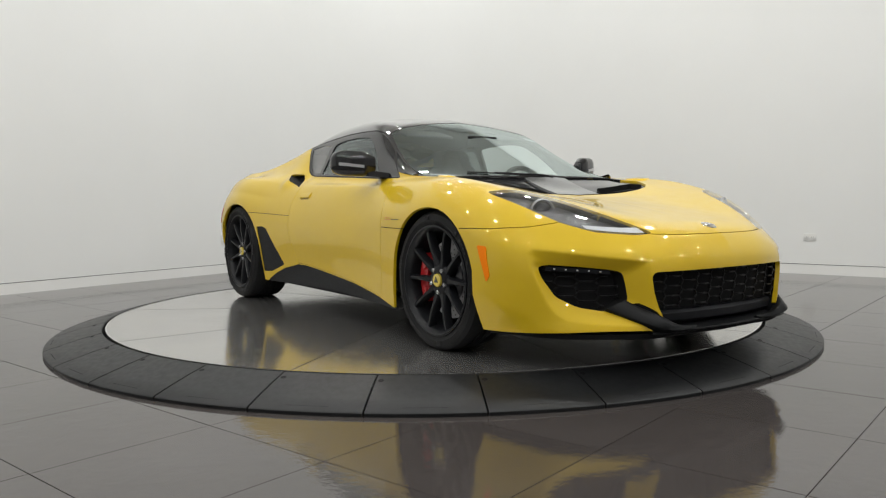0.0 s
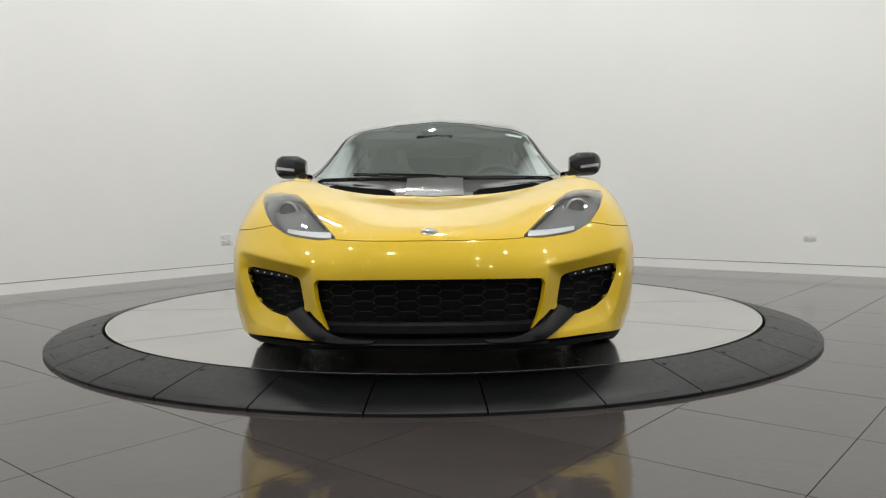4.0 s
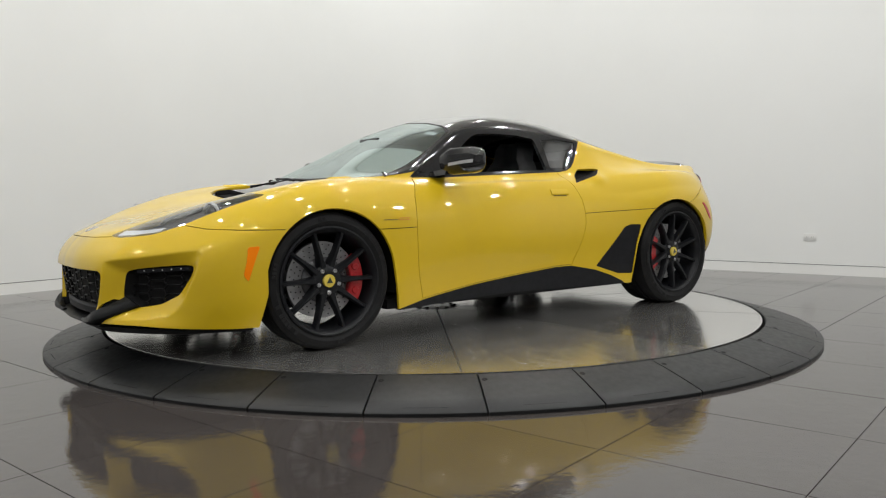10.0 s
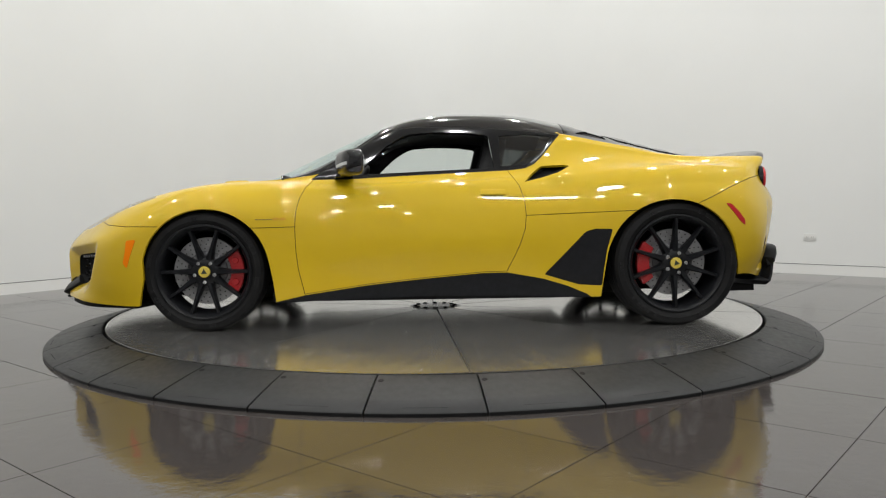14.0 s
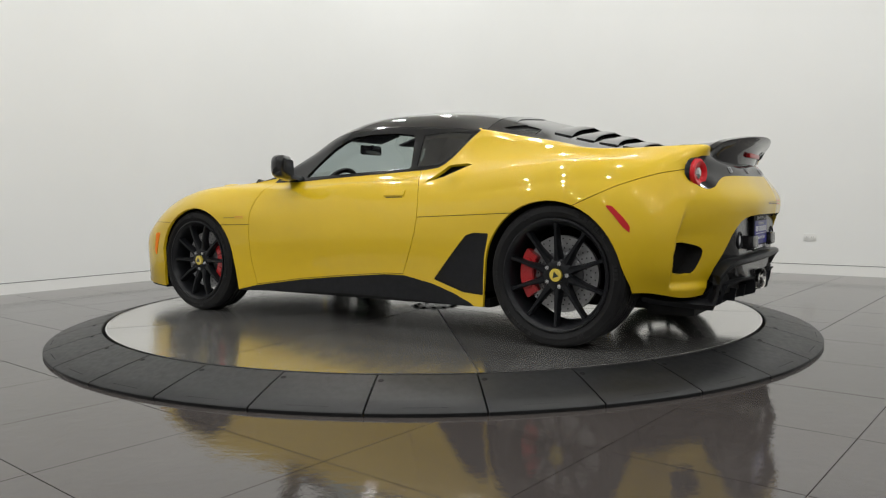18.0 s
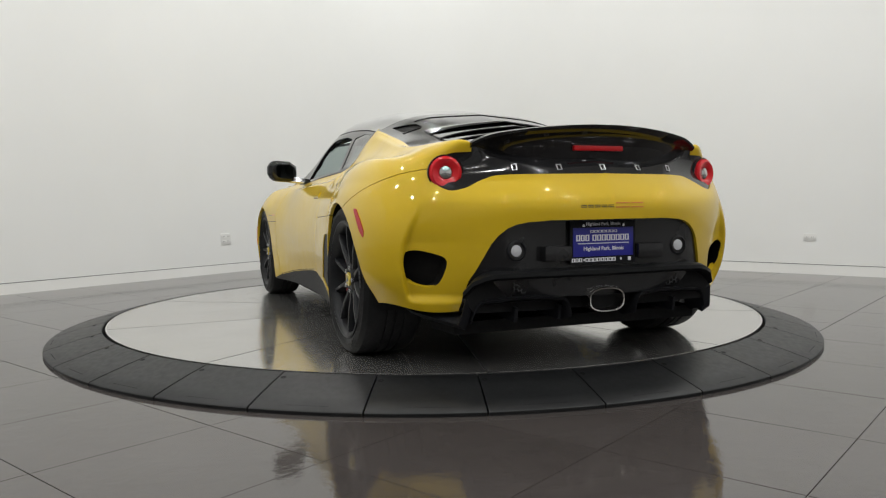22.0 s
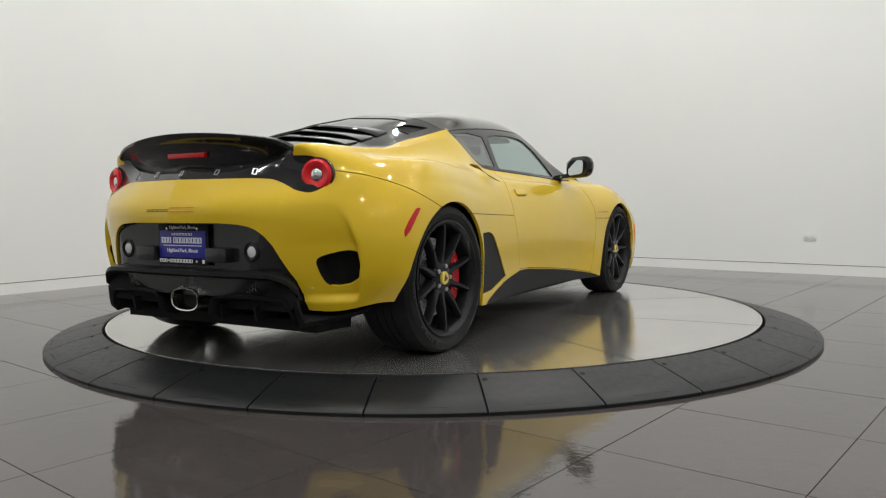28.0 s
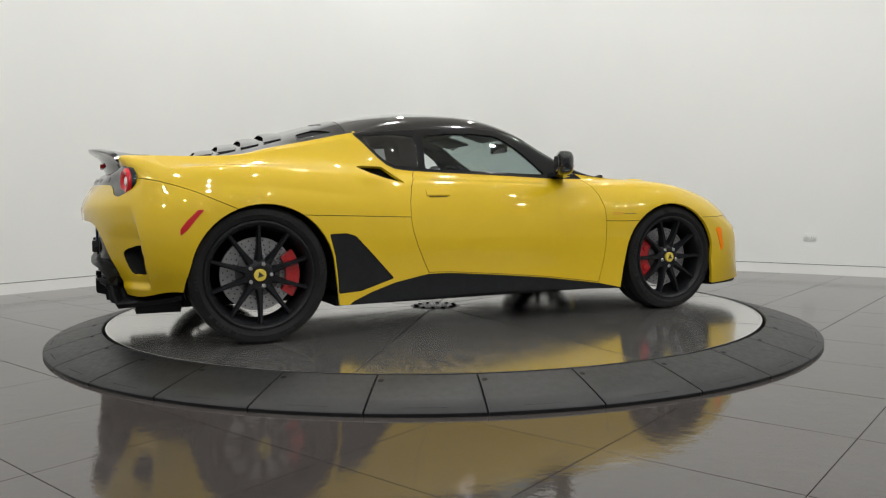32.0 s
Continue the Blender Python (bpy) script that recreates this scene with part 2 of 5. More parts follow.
def downlight():
    ob = tagged(new("ceiling_light"), "round white recessed ceiling downlight", "ceiling light", "ceiling downlights")
    part("trim_ring", spun([(0.13, 0), (0.16, 0), (0.16, -0.02), (0.13, -0.012)], 32, "Z"), M_CAN, ob)
    return ob


light_0 = None
for i, a in enumerate(LAMP_R):
    for j, b in enumerate(LAMP_L):
        p = room(a, b, ROOM_H - 0.001)
        if light_0 is None:
            light_0 = downlight()
            light_0.matrix_basis = Matrix.Translation(p)
        else:
            copy_thing(light_0, Matrix.Translation(p))
        d = bpy.data.lights.new("downlight", "AREA")
        d.shape, d.size, d.energy, d.color = "DISK", 0.17, LAMP_POWER, (1.0, 1.0, 0.985)
        lo = new("downlight", d)
        lo.matrix_basis = Matrix.Translation(p + Vector((0, 0, -0.03)))

# Wall outlets.
M_PLATE = mat("white outlet plastic", (0.72, 0.72, 0.70), 0.35)
M_SLOT = mat("outlet slots", (0.22, 0.22, 0.21), 0.6)


def outlet(wide, high, at, along, inward, sockets, label):
    turn = Matrix((along, inward, (0, 0, 1))).transposed().to_4x4()
    ob = tagged(new("wall_outlet"), label, "outlet")
    ob.matrix_basis = Matrix.Translation(at) @ turn
    part("cover_plate", box((wide, 0.008, high), (0, 0.003, 0), 0.003), M_PLATE, ob)
    for sx, sz in sockets:
        s = part("socket", box((0.034, 0.004, 0.03), (sx, 0.008, sz), 0.0015), M_PLATE, ob)
        for d in (-0.007, 0.007):
            part("slot", box((0.004, 0.002, 0.012), (sx + d, 0.0102, sz + 0.003)), M_SLOT, s)
    return ob


outlet(0.118, 0.07, room(5.52, 0, 0.376), DR, DL, [(-0.024, 0), (0.024, 0)], "white double wall outlet, set flat above the baseboard")
outlet(0.13, 0.125, room(0, 3.20, 0.386), -DL, DR, [(-0.03, 0.028), (0.03, 0.028), (-0.03, -0.028), (0.03, -0.028)], "white four-socket wall outlet above the baseboard")
knob = tagged(new("wall_coupling"), "small metal hose coupling fixed on the wall", "wall fitting")
knob.matrix_basis = Matrix.Translation(room(0, 2.70, 0.41)) @ Matrix((-DL, DR, (0, 0, 1))).transposed().to_4x4()
part("flange", spun([(0, 0), (0.022, 0), (0.022, 0.012), (0, 0.014)], 24, "Y"), M_STEEL, knob)
part("valve", spun([(0, 0.01), (0.012, 0.01), (0.014, 0.05), (0, 0.055)], 16, "Y"), M_DARK, knob)
part("lever", box((0.055, 0.012, 0.012), (0.028, 0.045, 0.006), 0.003), M_STEEL, knob)

# ---- the turntable ----
M_RUBBER = vary("black rubber ramp", (0.007, 0.0075, 0.008), (0.012, 0.0125, 0.013), 7.0, (0.36, 0.46), spec=0.28, bump_s=0.02, bump_scale=120)
R_IN, R_OUT, LIP = 2.032, 2.325, 0.016
ring = tagged(new("turntable_ramp"), "ring of sloping black rubber ramp segments round the turntable", "ramp")
SEG = 32


def ramp_segment():
    """One wedge of the ramp about the x axis, with a screw hole recess near its inner edge."""
    bm = bmesh.new()
    half = math.pi / SEG - 0.0016
    n = 5
    rows = []
    prof = [(R_IN, 0.0), (R_IN, DISC_Z - 0.004), (R_IN + 0.006, DISC_Z + 0.001), (R_IN + 0.10, DISC_Z - 0.020), (R_IN + 0.20, DISC_Z - 0.046), (R_OUT - 0.005, LIP + 0.003), (R_OUT, LIP - 0.002), (R_OUT, 0.0)]
    for k in range(n + 1):
        a = -half + 2 * half * k / n
        rows.append([bm.verts.new((r * math.cos(a), r * math.sin(a), z)) for r, z in prof])
    for a, b in zip(rows, rows[1:]):
        for i in range(len(prof) - 1):
            bm.faces.new((a[i], b[i], b[i + 1], a[i + 1]))
    bm.faces.new(rows[0])
    bm.faces.new(rows[-1][::-1])
    bmesh.ops.recalc_face_normals(bm, faces=bm.faces[:])
    return sharp(bm, 30)


seg_bm = ramp_segment()
seg_me = bpy.data.meshes.new("ramp_segment")
seg_bm.to_mesh(seg_me)
seg_bm.free()
seg_me.shade_smooth()
seg_me.materials.append(M_RUBBER)
screw_bm = spun([(0, 0), (0.011, 0), (0.011, 0.004), (0.004, 0.004), (0.003, 0.0025), (0, 0.0025)], 12, "Z")
screw_me = bpy.data.meshes.new("screw")
screw_bm.to_mesh(screw_me)
screw_bm.free()
screw_me.materials.append(M_DARK)
slot_me = bpy.data.meshes.new("slot")
slot_bm = box((.0035, .17, .003), (0, 0, 0), .001)
slot_bm.to_mesh(slot_me)
slot_bm.free()
slot_me.materials.append(M_DARK)
SEG_TURN = -85.35
for k in range(SEG):
    a = 2 * math.pi * (k + 0.5) / SEG + radians(SEG_TURN)
    s = new("ramp_segment", seg_me)
    s.parent = ring
    s.matrix_basis = Matrix.Rotation(a, 4, "Z")
    g = new("slot", slot_me)
    g.parent = s
    g.matrix_basis = Matrix.Translation((R_OUT - .036, 0, LIP + .0105)) @ Matrix.Rotation(.24, 4, "Y")
    w = new("screw", screw_me)
    w.parent = s
    w.matrix_basis = Matrix.Rotation(-math.pi / SEG + 0.011, 4, "Z") @ Matrix.Translation((R_IN + 0.055, 0, DISC_Z - 0.013)) @ Matrix.Rotation(0.23, 4, "Y")

M_DISC = mat("brushed steel plate", (0.50, 0.495, 0.48), 0.22, 0.90)
n1 = noise_node(M_DISC, 2.2, 6)
into(M_DISC, ramp(M_DISC, n1.outputs[0], [(0.3, (0.54, 0.53, 0.51)), (0.7, (0.66, 0.65, 0.63))]).outputs[0], "Base Color")
n2 = noise_node(M_DISC, 5.0, 8, stretch=(1, 4, 1))
into(M_DISC, ramp(M_DISC, n2.outputs[0], [(0.3, 0.11), (0.72, 0.17)]).outputs[0], "Roughness")
d_t = M_DISC.node_tree
d_info, d_mul, d_scuff = d_t.nodes.new("ShaderNodeObjectInfo"), d_t.nodes.new("ShaderNodeMath"), d_t.nodes.new("ShaderNodeMath")
d_mul.operation, d_scuff.operation = "MULTIPLY_ADD", "ADD"
d_mul.inputs[1].default_value, d_mul.inputs[2].default_value = 0.08, -0.03
d_t.links.new(d_info.outputs["Random"], d_mul.inputs[0])
n3 = ramp(M_DISC, noise_node(M_DISC, 16.0, 6, 0.65, stretch=(1, 4, 1)).outputs[0], [(0.54, 0.0), (0.70, 0.13)])
d_t.links.new(d_mul.outputs[0], d_scuff.inputs[0])
patch = ramp(M_DISC, noise_node(M_DISC, 1.7, 3, coords="Object").outputs[0], [(0.44, 0.15), (0.60, 1.0)])
d_patch = d_t.nodes.new("ShaderNodeMath")
d_patch.operation = "MULTIPLY"
d_t.links.new(n3.outputs[0], d_patch.inputs[0])
d_t.links.new(patch.outputs[0], d_patch.inputs[1])
d_t.links.new(d_patch.outputs[0], d_scuff.inputs[1])
d_sum = d_t.nodes.new("ShaderNodeMath")
d_t.links.new(d_scuff.outputs[0], d_sum.inputs[0])
d_t.links.new(d_t.nodes["Principled BSDF"].inputs["Roughness"].links[0].from_socket, d_sum.inputs[1])
into(M_DISC, d_sum.outputs[0], "Roughness")
d_bsdf = M_DISC.node_tree.nodes["Principled BSDF"]
d_bsdf.inputs["Anisotropic"].default_value = 0.6
d_tan = M_DISC.node_tree.nodes.new("ShaderNodeTangent")
d_tan.direction_type = "UV_MAP"
M_DISC.node_tree.links.new(d_tan.outputs[0], d_bsdf.inputs["Tangent"])
bump(M_DISC, noise_node(M_DISC, 2.0, 2).outputs[0], 0.005, 0.004)

disc = tagged(new("turntable"), "round brushed steel turntable disc of bolted plates", "turntable")
R_DISC = 2.004
PLATES = 10
def plate_mesh():
    """One wedge of the disc about the x axis; its brushing runs along its middle."""
    half = math.pi / PLATES
    out = [(R_DISC * math.cos(-half + 2 * half * i / 24), R_DISC * math.sin(-half + 2 * half * i / 24)) for i in range(25)] + [(0.004, 0.0)]
    bm = prism([(x + 0.012, y) for x, y in out], -0.012, 0.0)
    uv = bm.loops.layers.uv.new("brush")
    for f in bm.faces:
        for l in f.loops:
            l[uv].uv = (l.vert.co.x, l.vert.co.y)
    me = bpy.data.meshes.new("plate")
    bm.to_mesh(me)
    bm.free()
    me.materials.append(M_DISC)
    return me


plate_me = plate_mesh()
for k in range(PLATES):
    o = new("plate", plate_me)
    o.parent = disc
    o.matrix_basis = Matrix.Rotation(2 * math.pi * (k + 0.5) / PLATES + radians(57), 4, "Z")
part("deck", spun([(0, -0.06), (R_DISC - 0.01, -0.06), (R_DISC - 0.01, -0.0135), (0, -0.0135)], 96, "Z"), M_STEEL, disc)
part("rim_band", spun([(R_DISC + 0.0035, -0.05), (R_DISC + 0.010, -0.05), (R_DISC + 0.010, 0.0015), (R_DISC + 0.0035, 0.0015)], 128, "Z"), M_CHROME, disc)
part("hub_cover", spun([(0, 0.0012), (.16, 0.0012), (.17, 0.0), (.17, -.004), (0, -.004)], 40, "Z"), M_STEEL, disc)
for k in range(12):
    a = 2 * math.pi * k / 12
    part("hub_bolt", spun([(0, .001), (.014, .001), (.014, .007), (0, .008)], 6, "Z", (.13 * math.cos(a), .13 * math.sin(a), 0)), M_DARK, disc)
disc.matrix_basis = pose(0, 0, DISC_Z, 0, 0, heading(0))

# ---- the car: body surface ----
car = tagged(new("sports_car"), "yellow two-door mid-engined sports coupe with black roof, parked on the turntable", "car")
car.matrix_basis = pose(0, 0, DISC_Z, 0, 0, heading(0)) @ pose(CAR_X, CAR_Y, 0)


def glide(keys, at):
    """Shape-keeping cubic through rows of (s, values...), at the places of an array."""
    k = np.array(keys, float)
    s, v = k[:, 0], k[:, 1:]
    h = np.diff(s)
    d = np.diff(v, axis=0) / h[:, None]
    m = np.zeros_like(v)
    m[0], m[-1] = d[0], d[-1]
    for i in range(1, len(s) - 1):
        w = h[i] / (h[i - 1] + h[i])
        m[i] = d[i - 1] * w + d[i] * (1 - w)
    i = np.clip(np.searchsorted(s, at, side="right") - 1, 0, len(s) - 2)
    u = ((at - s[i]) / h[i])[:, None]
    hh = h[i][:, None]
    return (v[i] * (1 + 2 * u) * (1 - u) ** 2 + hh * m[i] * u * (1 - u) ** 2
            + v[i + 1] * u * u * (3 - 2 * u) + hh * m[i + 1] * u * u * (u - 1))


# Lines that run round the left half of the car, from the middle of the nose (s = 0) to the middle of the tail (s = 14).
LINES = [
    # lower edge
    [(0, 2.215, 0, .165), (1, 2.225, .28, .165), (1.4, 2.212, .42, .168), (2, 2.10, .61, .168), (2.5, 1.965, .752, .158), (3, 1.76, .835, .145), (4, 1.29, .885, .145), (5, .90, .87, .15), (6, .55, .838, .160), (7, .10, .826, .170),
     (8, -.40, .832, .166), (9, -.84, .865, .160), (10, -1.29, .915, .20), (11, -1.66, .850, .275), (12, -1.85, .66, .245), (13, -2.00, .30, .30), (14, -2.03, 0, .30)],
    # low side
    [(0, 2.245, 0, .25), (1, 2.23, .28, .25), (1.4, 2.205, .42, .25), (2, 2.082, .61, .25), (2.5, 1.945, .760, .255), (3, 1.79, .855, .27), (4, 1.29, .900, .30), (5, .90, .880, .295), (6, .55, .846, .30), (7, .10, .838, .31),
     (8, -.40, .844, .315), (9, -.84, .882, .33), (10, -1.29, .936, .36), (11, -1.69, .894, .40), (12, -1.885, .685, .38), (13, -2.035, .31, .42), (14, -2.065, 0, .42)],
    # middle
    [(0, 2.265, 0, .43), (1, 2.245, .28, .43), (1.4, 2.205, .42, .435), (2, 2.07, .61, .44), (3, 1.79, .860, .455), (4, 1.29, .908, .48), (5, .90, .888, .48), (6, .55, .865, .475), (7, .10, .862, .485),
     (8, -.40, .866, .50), (9, -.84, .895, .52), (10, -1.29, .948, .55), (11, -1.69, .908, .56), (12, -1.915, .685, .56), (13, -2.05, .32, .58), (14, -2.085, 0, .58)],
    # below the shoulder
    [(0, 2.205, 0, .535), (1, 2.175, .30, .535), (2, 1.995, .61, .545), (3, 1.735, .845, .57), (4, 1.29, .903, .655), (5, .90, .878, .645), (6, .55, .850, .63), (7, .10, .842, .65),
     (8, -.40, .840, .67), (9, -.84, .872, .69), (10, -1.29, .928, .73), (11, -1.66, .876, .725), (12, -1.905, .672, .70), (13, -2.055, .33, .69), (14, -2.09, 0, .69)],
    # shoulder
    [(0, 2.13, 0, .580), (1, 2.09, .30, .585), (2, 1.905, .59, .63), (3, 1.67, .775, .685), (4, 1.29, .828, .768), (5, .90, .800, .778), (6, .55, .788, .765), (7, .10, .788, .785),
     (8, -.40, .775, .80), (9, -.84, .785, .835), (10, -1.29, .815, .872), (11, -1.62, .778, .868), (11.6, -1.77, .735, .852), (12, -1.842, .668, .826), (12.5, -1.925, .48, .805), (13, -1.985, .33, .795), (14, -2.035, 0, .795)],
    # belt and fender crown, then the buttress
    [(0, 2.00, 0, .610), (1, 1.96, .28, .622), (2, 1.80, .53, .685), (3, 1.60, .685, .742), (4, 1.29, .725, .803), (5, .95, .725, .818), (6, .55, .712, .822), (7, .10, .712, .846),
     (8, -.36, .690, .868), (8.5, -.52, .655, .915), (9, -.70, .600, 1.040), (9.5, -.94, .605, 1.010), (10, -1.2, .635, .965), (11, -1.52, .650, .935), (11.6, -1.78, .625, .934), (12, -1.905, .578, .933), (12.3, -1.895, .51, .900), (13, -1.935, .31, .865), (14, -1.975, 0, .865)],
    # bonnet, windscreen pillar, roof rail
    [(0, 1.76, 0, .655), (1, 1.73, .22, .665), (2, 1.63, .40, .705), (3, 1.45, .53, .755), (4, 1.22, .605, .795), (4.6, 1.02, .670, .815), (5, .86, .685, .832), (5.5, .69, .655, .888), (6, .50, .612, .985), (6.5, .33, .575, 1.082), (7, .13, .552, 1.138),
     (8, -.34, .545, 1.135), (8.5, -.52, .548, 1.115), (9, -.70, .550, 1.088), (9.5, -.95, .560, 1.036), (10, -1.2, .575, .985), (10.4, -1.33, .585, .950), (11, -1.52, .590, .930), (11.6, -1.74, .57, .930), (12, -1.83, .51, .918), (13, -1.84, .26, .885), (14, -1.87, 0, .885)],
    # bonnet and roof, half way in
    [(0, 1.52, 0, .690), (1, 1.50, .13, .695), (2, 1.44, .23, .708), (3, 1.34, .30, .735), (4, 1.20, .335, .775), (4.6, 1.06, .355, .812), (5, .93, .355, .868), (5.5, .76, .355, .945), (6, .58, .350, 1.030), (6.5, .39, .340, 1.115), (7, .17, .335, 1.190),
     (8, -.30, .340, 1.222), (9, -.72, .350, 1.162), (10, -1.2, .37, 1.025), (11, -1.50, .37, .955), (12, -1.68, .31, .925), (13, -1.75, .16, .905), (14, -1.77, 0, .905)],
    # middle line
    [(0, 1.40, 0, .706), (1, 1.38, 0, .709), (2, 1.34, 0, .717), (3, 1.28, 0, .733), (4, 1.19, 0, .762), (4.6, 1.09, 0, .815), (5, .97, 0, .872), (5.5, .80, 0, .955), (6, .62, 0, 1.040), (6.5, .42, 0, 1.130), (7, .19, 0, 1.212),
     (8, -.25, 0, 1.250), (9, -.72, 0, 1.192), (10, -1.2, 0, 1.065), (11, -1.47, 0, .985), (12, -1.62, 0, .945), (13, -1.68, 0, .925), (14, -1.70, 0, .920)],
]
NS, NR = 337, 121


# The hollow round each corner intake, seen from the front: it sinks evenly from its crisp rim to the intake's edge.
RECESS_F = [(.450, .440), (.476, .448), (.53, .454), (.62, .466), (.70, .480), (.795, .496), (.812, .475), (.806, .41), (.788, .35), (.768, .283), (.745, .235), (.71, .206), (.62, .196), (.50, .190), (.452, .196), (.432, .25), (.440, .32)]
FOG_EDGE = [(.510, .398), (.54, .409), (.64, .422), (.745, .432), (.774, .424), (.764, .380), (.722, .300), (.655, .258), (.565, .240), (.530, .258), (.490, .283), (.499, .34)]


def outline_field(poly, u, v):
    """Distance to an outline, and whether each place lies inside it."""
    near, hit = np.full(u.shape, 1e9), np.zeros(u.shape, bool)
    for i in range(len(poly)):
        (u0, v0), (u1, v1) = poly[i - 1], poly[i]
        du, dv = u1 - u0, v1 - v0
        k = np.clip(((u - u0) * du + (v - v0) * dv) / (du * du + dv * dv), 0, 1)
        near = np.minimum(near, np.hypot(u - u0 - k * du, v - v0 - k * dv))
        hit ^= ((v0 > v) != (v1 > v)) & (u < du * (v - v0) / (dv if abs(dv) > 1e-9 else 1e-9) + u0)
    return near, hit


def sunk(x, y, z):
    """How far the nose is pushed in at each place."""
    far, within = outline_field(RECESS_F, y, z)
    edge, hole = outline_field(FOG_EDGE, y, z)
    edge = np.where(hole, 0.0, edge)
    deep = np.where(within, far, -far)
    rim = (deep + np.sqrt(deep * deep + .006 ** 2)) / 2 * (deep > -.02)
    slope = (rim / (rim + edge + 1e-6)) ** .85 * np.interp(y, [.45, .80], [.054, .040])
    swell = .008 * np.exp(-np.sqrt(far * far + .006 ** 2) / .030) * np.clip((y - .455) / .05, 0, 1) * np.clip((z - .20) / .05, 0, 1)
    return np.where(x > 1.6, slope - swell, 0.0)


def body_grid():
    s = np.linspace(0, 14, NS)
    rows = np.stack([glide(k, s) for k in LINES], axis=1)          # NS x lines x 3
    r = np.linspace(0, len(LINES) - 1, NR)
    lines = np.arange(len(LINES), dtype=float)
    g = np.empty((NS, NR, 3))
    for i in range(NS):
        g[i] = glide(np.c_[lines, rows[i]], r)
    for _ in range(10):
        h = g.copy()
        h[1:-1, 1:-1] = (g[1:-1, 1:-1] * 4 + g[:-2, 1:-1] + g[2:, 1:-1] + g[1:-1, :-2] + g[1:-1, 2:]) / 8
        for k in (0, -1):
            h[k, 1:-1] = (g[k, 1:-1] * 2 + g[k, :-2] + g[k, 2:]) / 4
            h[1:-1, k] = (g[1:-1, k] * 2 + g[:-2, k] + g[2:, k]) / 4
        g = h
    # the waist under the rear pillar and the haunch beside it
    rr, ss = np.meshgrid(r, s)
    w = np.clip((ss - 8.4) / .9, 0, 1) * np.clip((11.6 - ss) / 1.2, 0, 1)
    w = w * w * (3 - 2 * w)
    dip = np.sin(np.pi * np.clip(rr - 4.0, 0, 1)) ** 1.2
    swell = np.sin(np.pi * np.clip((rr - 3.3) / 1.1, 0, 1)) ** 1.2
    g[..., 2] -= .022 * w * dip - .008 * w * swell
    g[..., 1] -= .014 * w * dip - .010 * w * swell
    # the skin before the side scoop draws in, its rear lip stands proud
    for cx, cz, lift, wide in ((-.50, .845, -.016, .07), (-.67, .838, .020, .06)):
        g[..., 1] += lift * np.exp(-((g[..., 0] - cx) / wide) ** 2 - ((g[..., 2] - cz) / .045) ** 2) * (g[..., 1] > .5)
    # a scallop with a crisp outer edge that fades towards the middle of the tail
    u, v, back = g[..., 1], g[..., 2], g[..., 0] < -1.6
    edge = np.interp(v, [.28, .36, .44, .52, .60, .68], [.775, .800, .812, .808, .785, .750])
    k = np.clip((edge - u) / .022, 0, 1)
    k = k * k * (3 - 2 * k) * np.clip((u - .46) / .26, 0, 1) ** 1.3 * np.clip((v - .285) / .03, 0, 1) * np.clip((.69 - v) / .16, 0, 1)
    g[..., 0] += .034 * k * back
    g[0, :, 1] = g[-1, :, 1] = g[:, -1, 1] = 0
    return s, r, g


def inside(poly, u, v):
    hit, n = False, len(poly)
    for i in range(n):
        (u0, v0), (u1, v1) = poly[i], poly[i - 1]
        if (v0 > v) != (v1 > v) and u < (u1 - u0) * (v - v0) / (v1 - v0) + u0:
            hit = not hit
    return hit


def grown(poly, d):
    """The outline moved outwards by d."""
    n = len(poly)
    area = sum(poly[i - 1][0] * poly[i][1] - poly[i][0] * poly[i - 1][1] for i in range(n))
    sgn = 1 if area > 0 else -1
    res = []
    for i in range(n):
        p, a, b = Vector(poly[i]), Vector(poly[i - 1]), Vector(poly[(i + 1) % n])
        e1, e2 = (p - a).normalized(), (b - p).normalized()
        n1, n2 = Vector((e1.y, -e1.x)), Vector((e2.y, -e2.x))
        m = n1 + n2
        m = m / max(m.length_squared / 2, 0.5) if m.length > 0.1 else n1
        res.append(tuple(p + m * d * sgn))
    return res


def strip(line, w):
    """A thin outline along an open line."""
    a, b = [], []
    for i, p in enumerate(line):
        d = (Vector(line[min(i + 1, len(line) - 1)]) - Vector(line[max(i - 1, 0)])).normalized()
        nn = Vector((-d.y, d.x)) * w / 2
        a.append(tuple(Vector(p) + nn))
        b.append(tuple(Vector(p) - nn))
    return a + b[::-1]


def rounded(poly, r=0.02, steps=3):
    """The outline with its corners cut round."""
    res, n = [], len(poly)
    for i in range(n):
        p, a, b = Vector(poly[i]), Vector(poly[i - 1]), Vector(poly[(i + 1) % n])
        d1, d2 = min(r, (a - p).length * 0.45), min(r, (b - p).length * 0.45)
        q0, q1 = p + (a - p).normalized() * d1, p + (b - p).normalized() * d2
        for k in range(steps + 1):
            t = k / steps
            res.append(tuple(q0 * (1 - t) ** 2 + p * 2 * t * (1 - t) + q1 * t * t))
    return res


AX = {"side": (0, 2), "front": (1, 2), "top": (0, 1)}


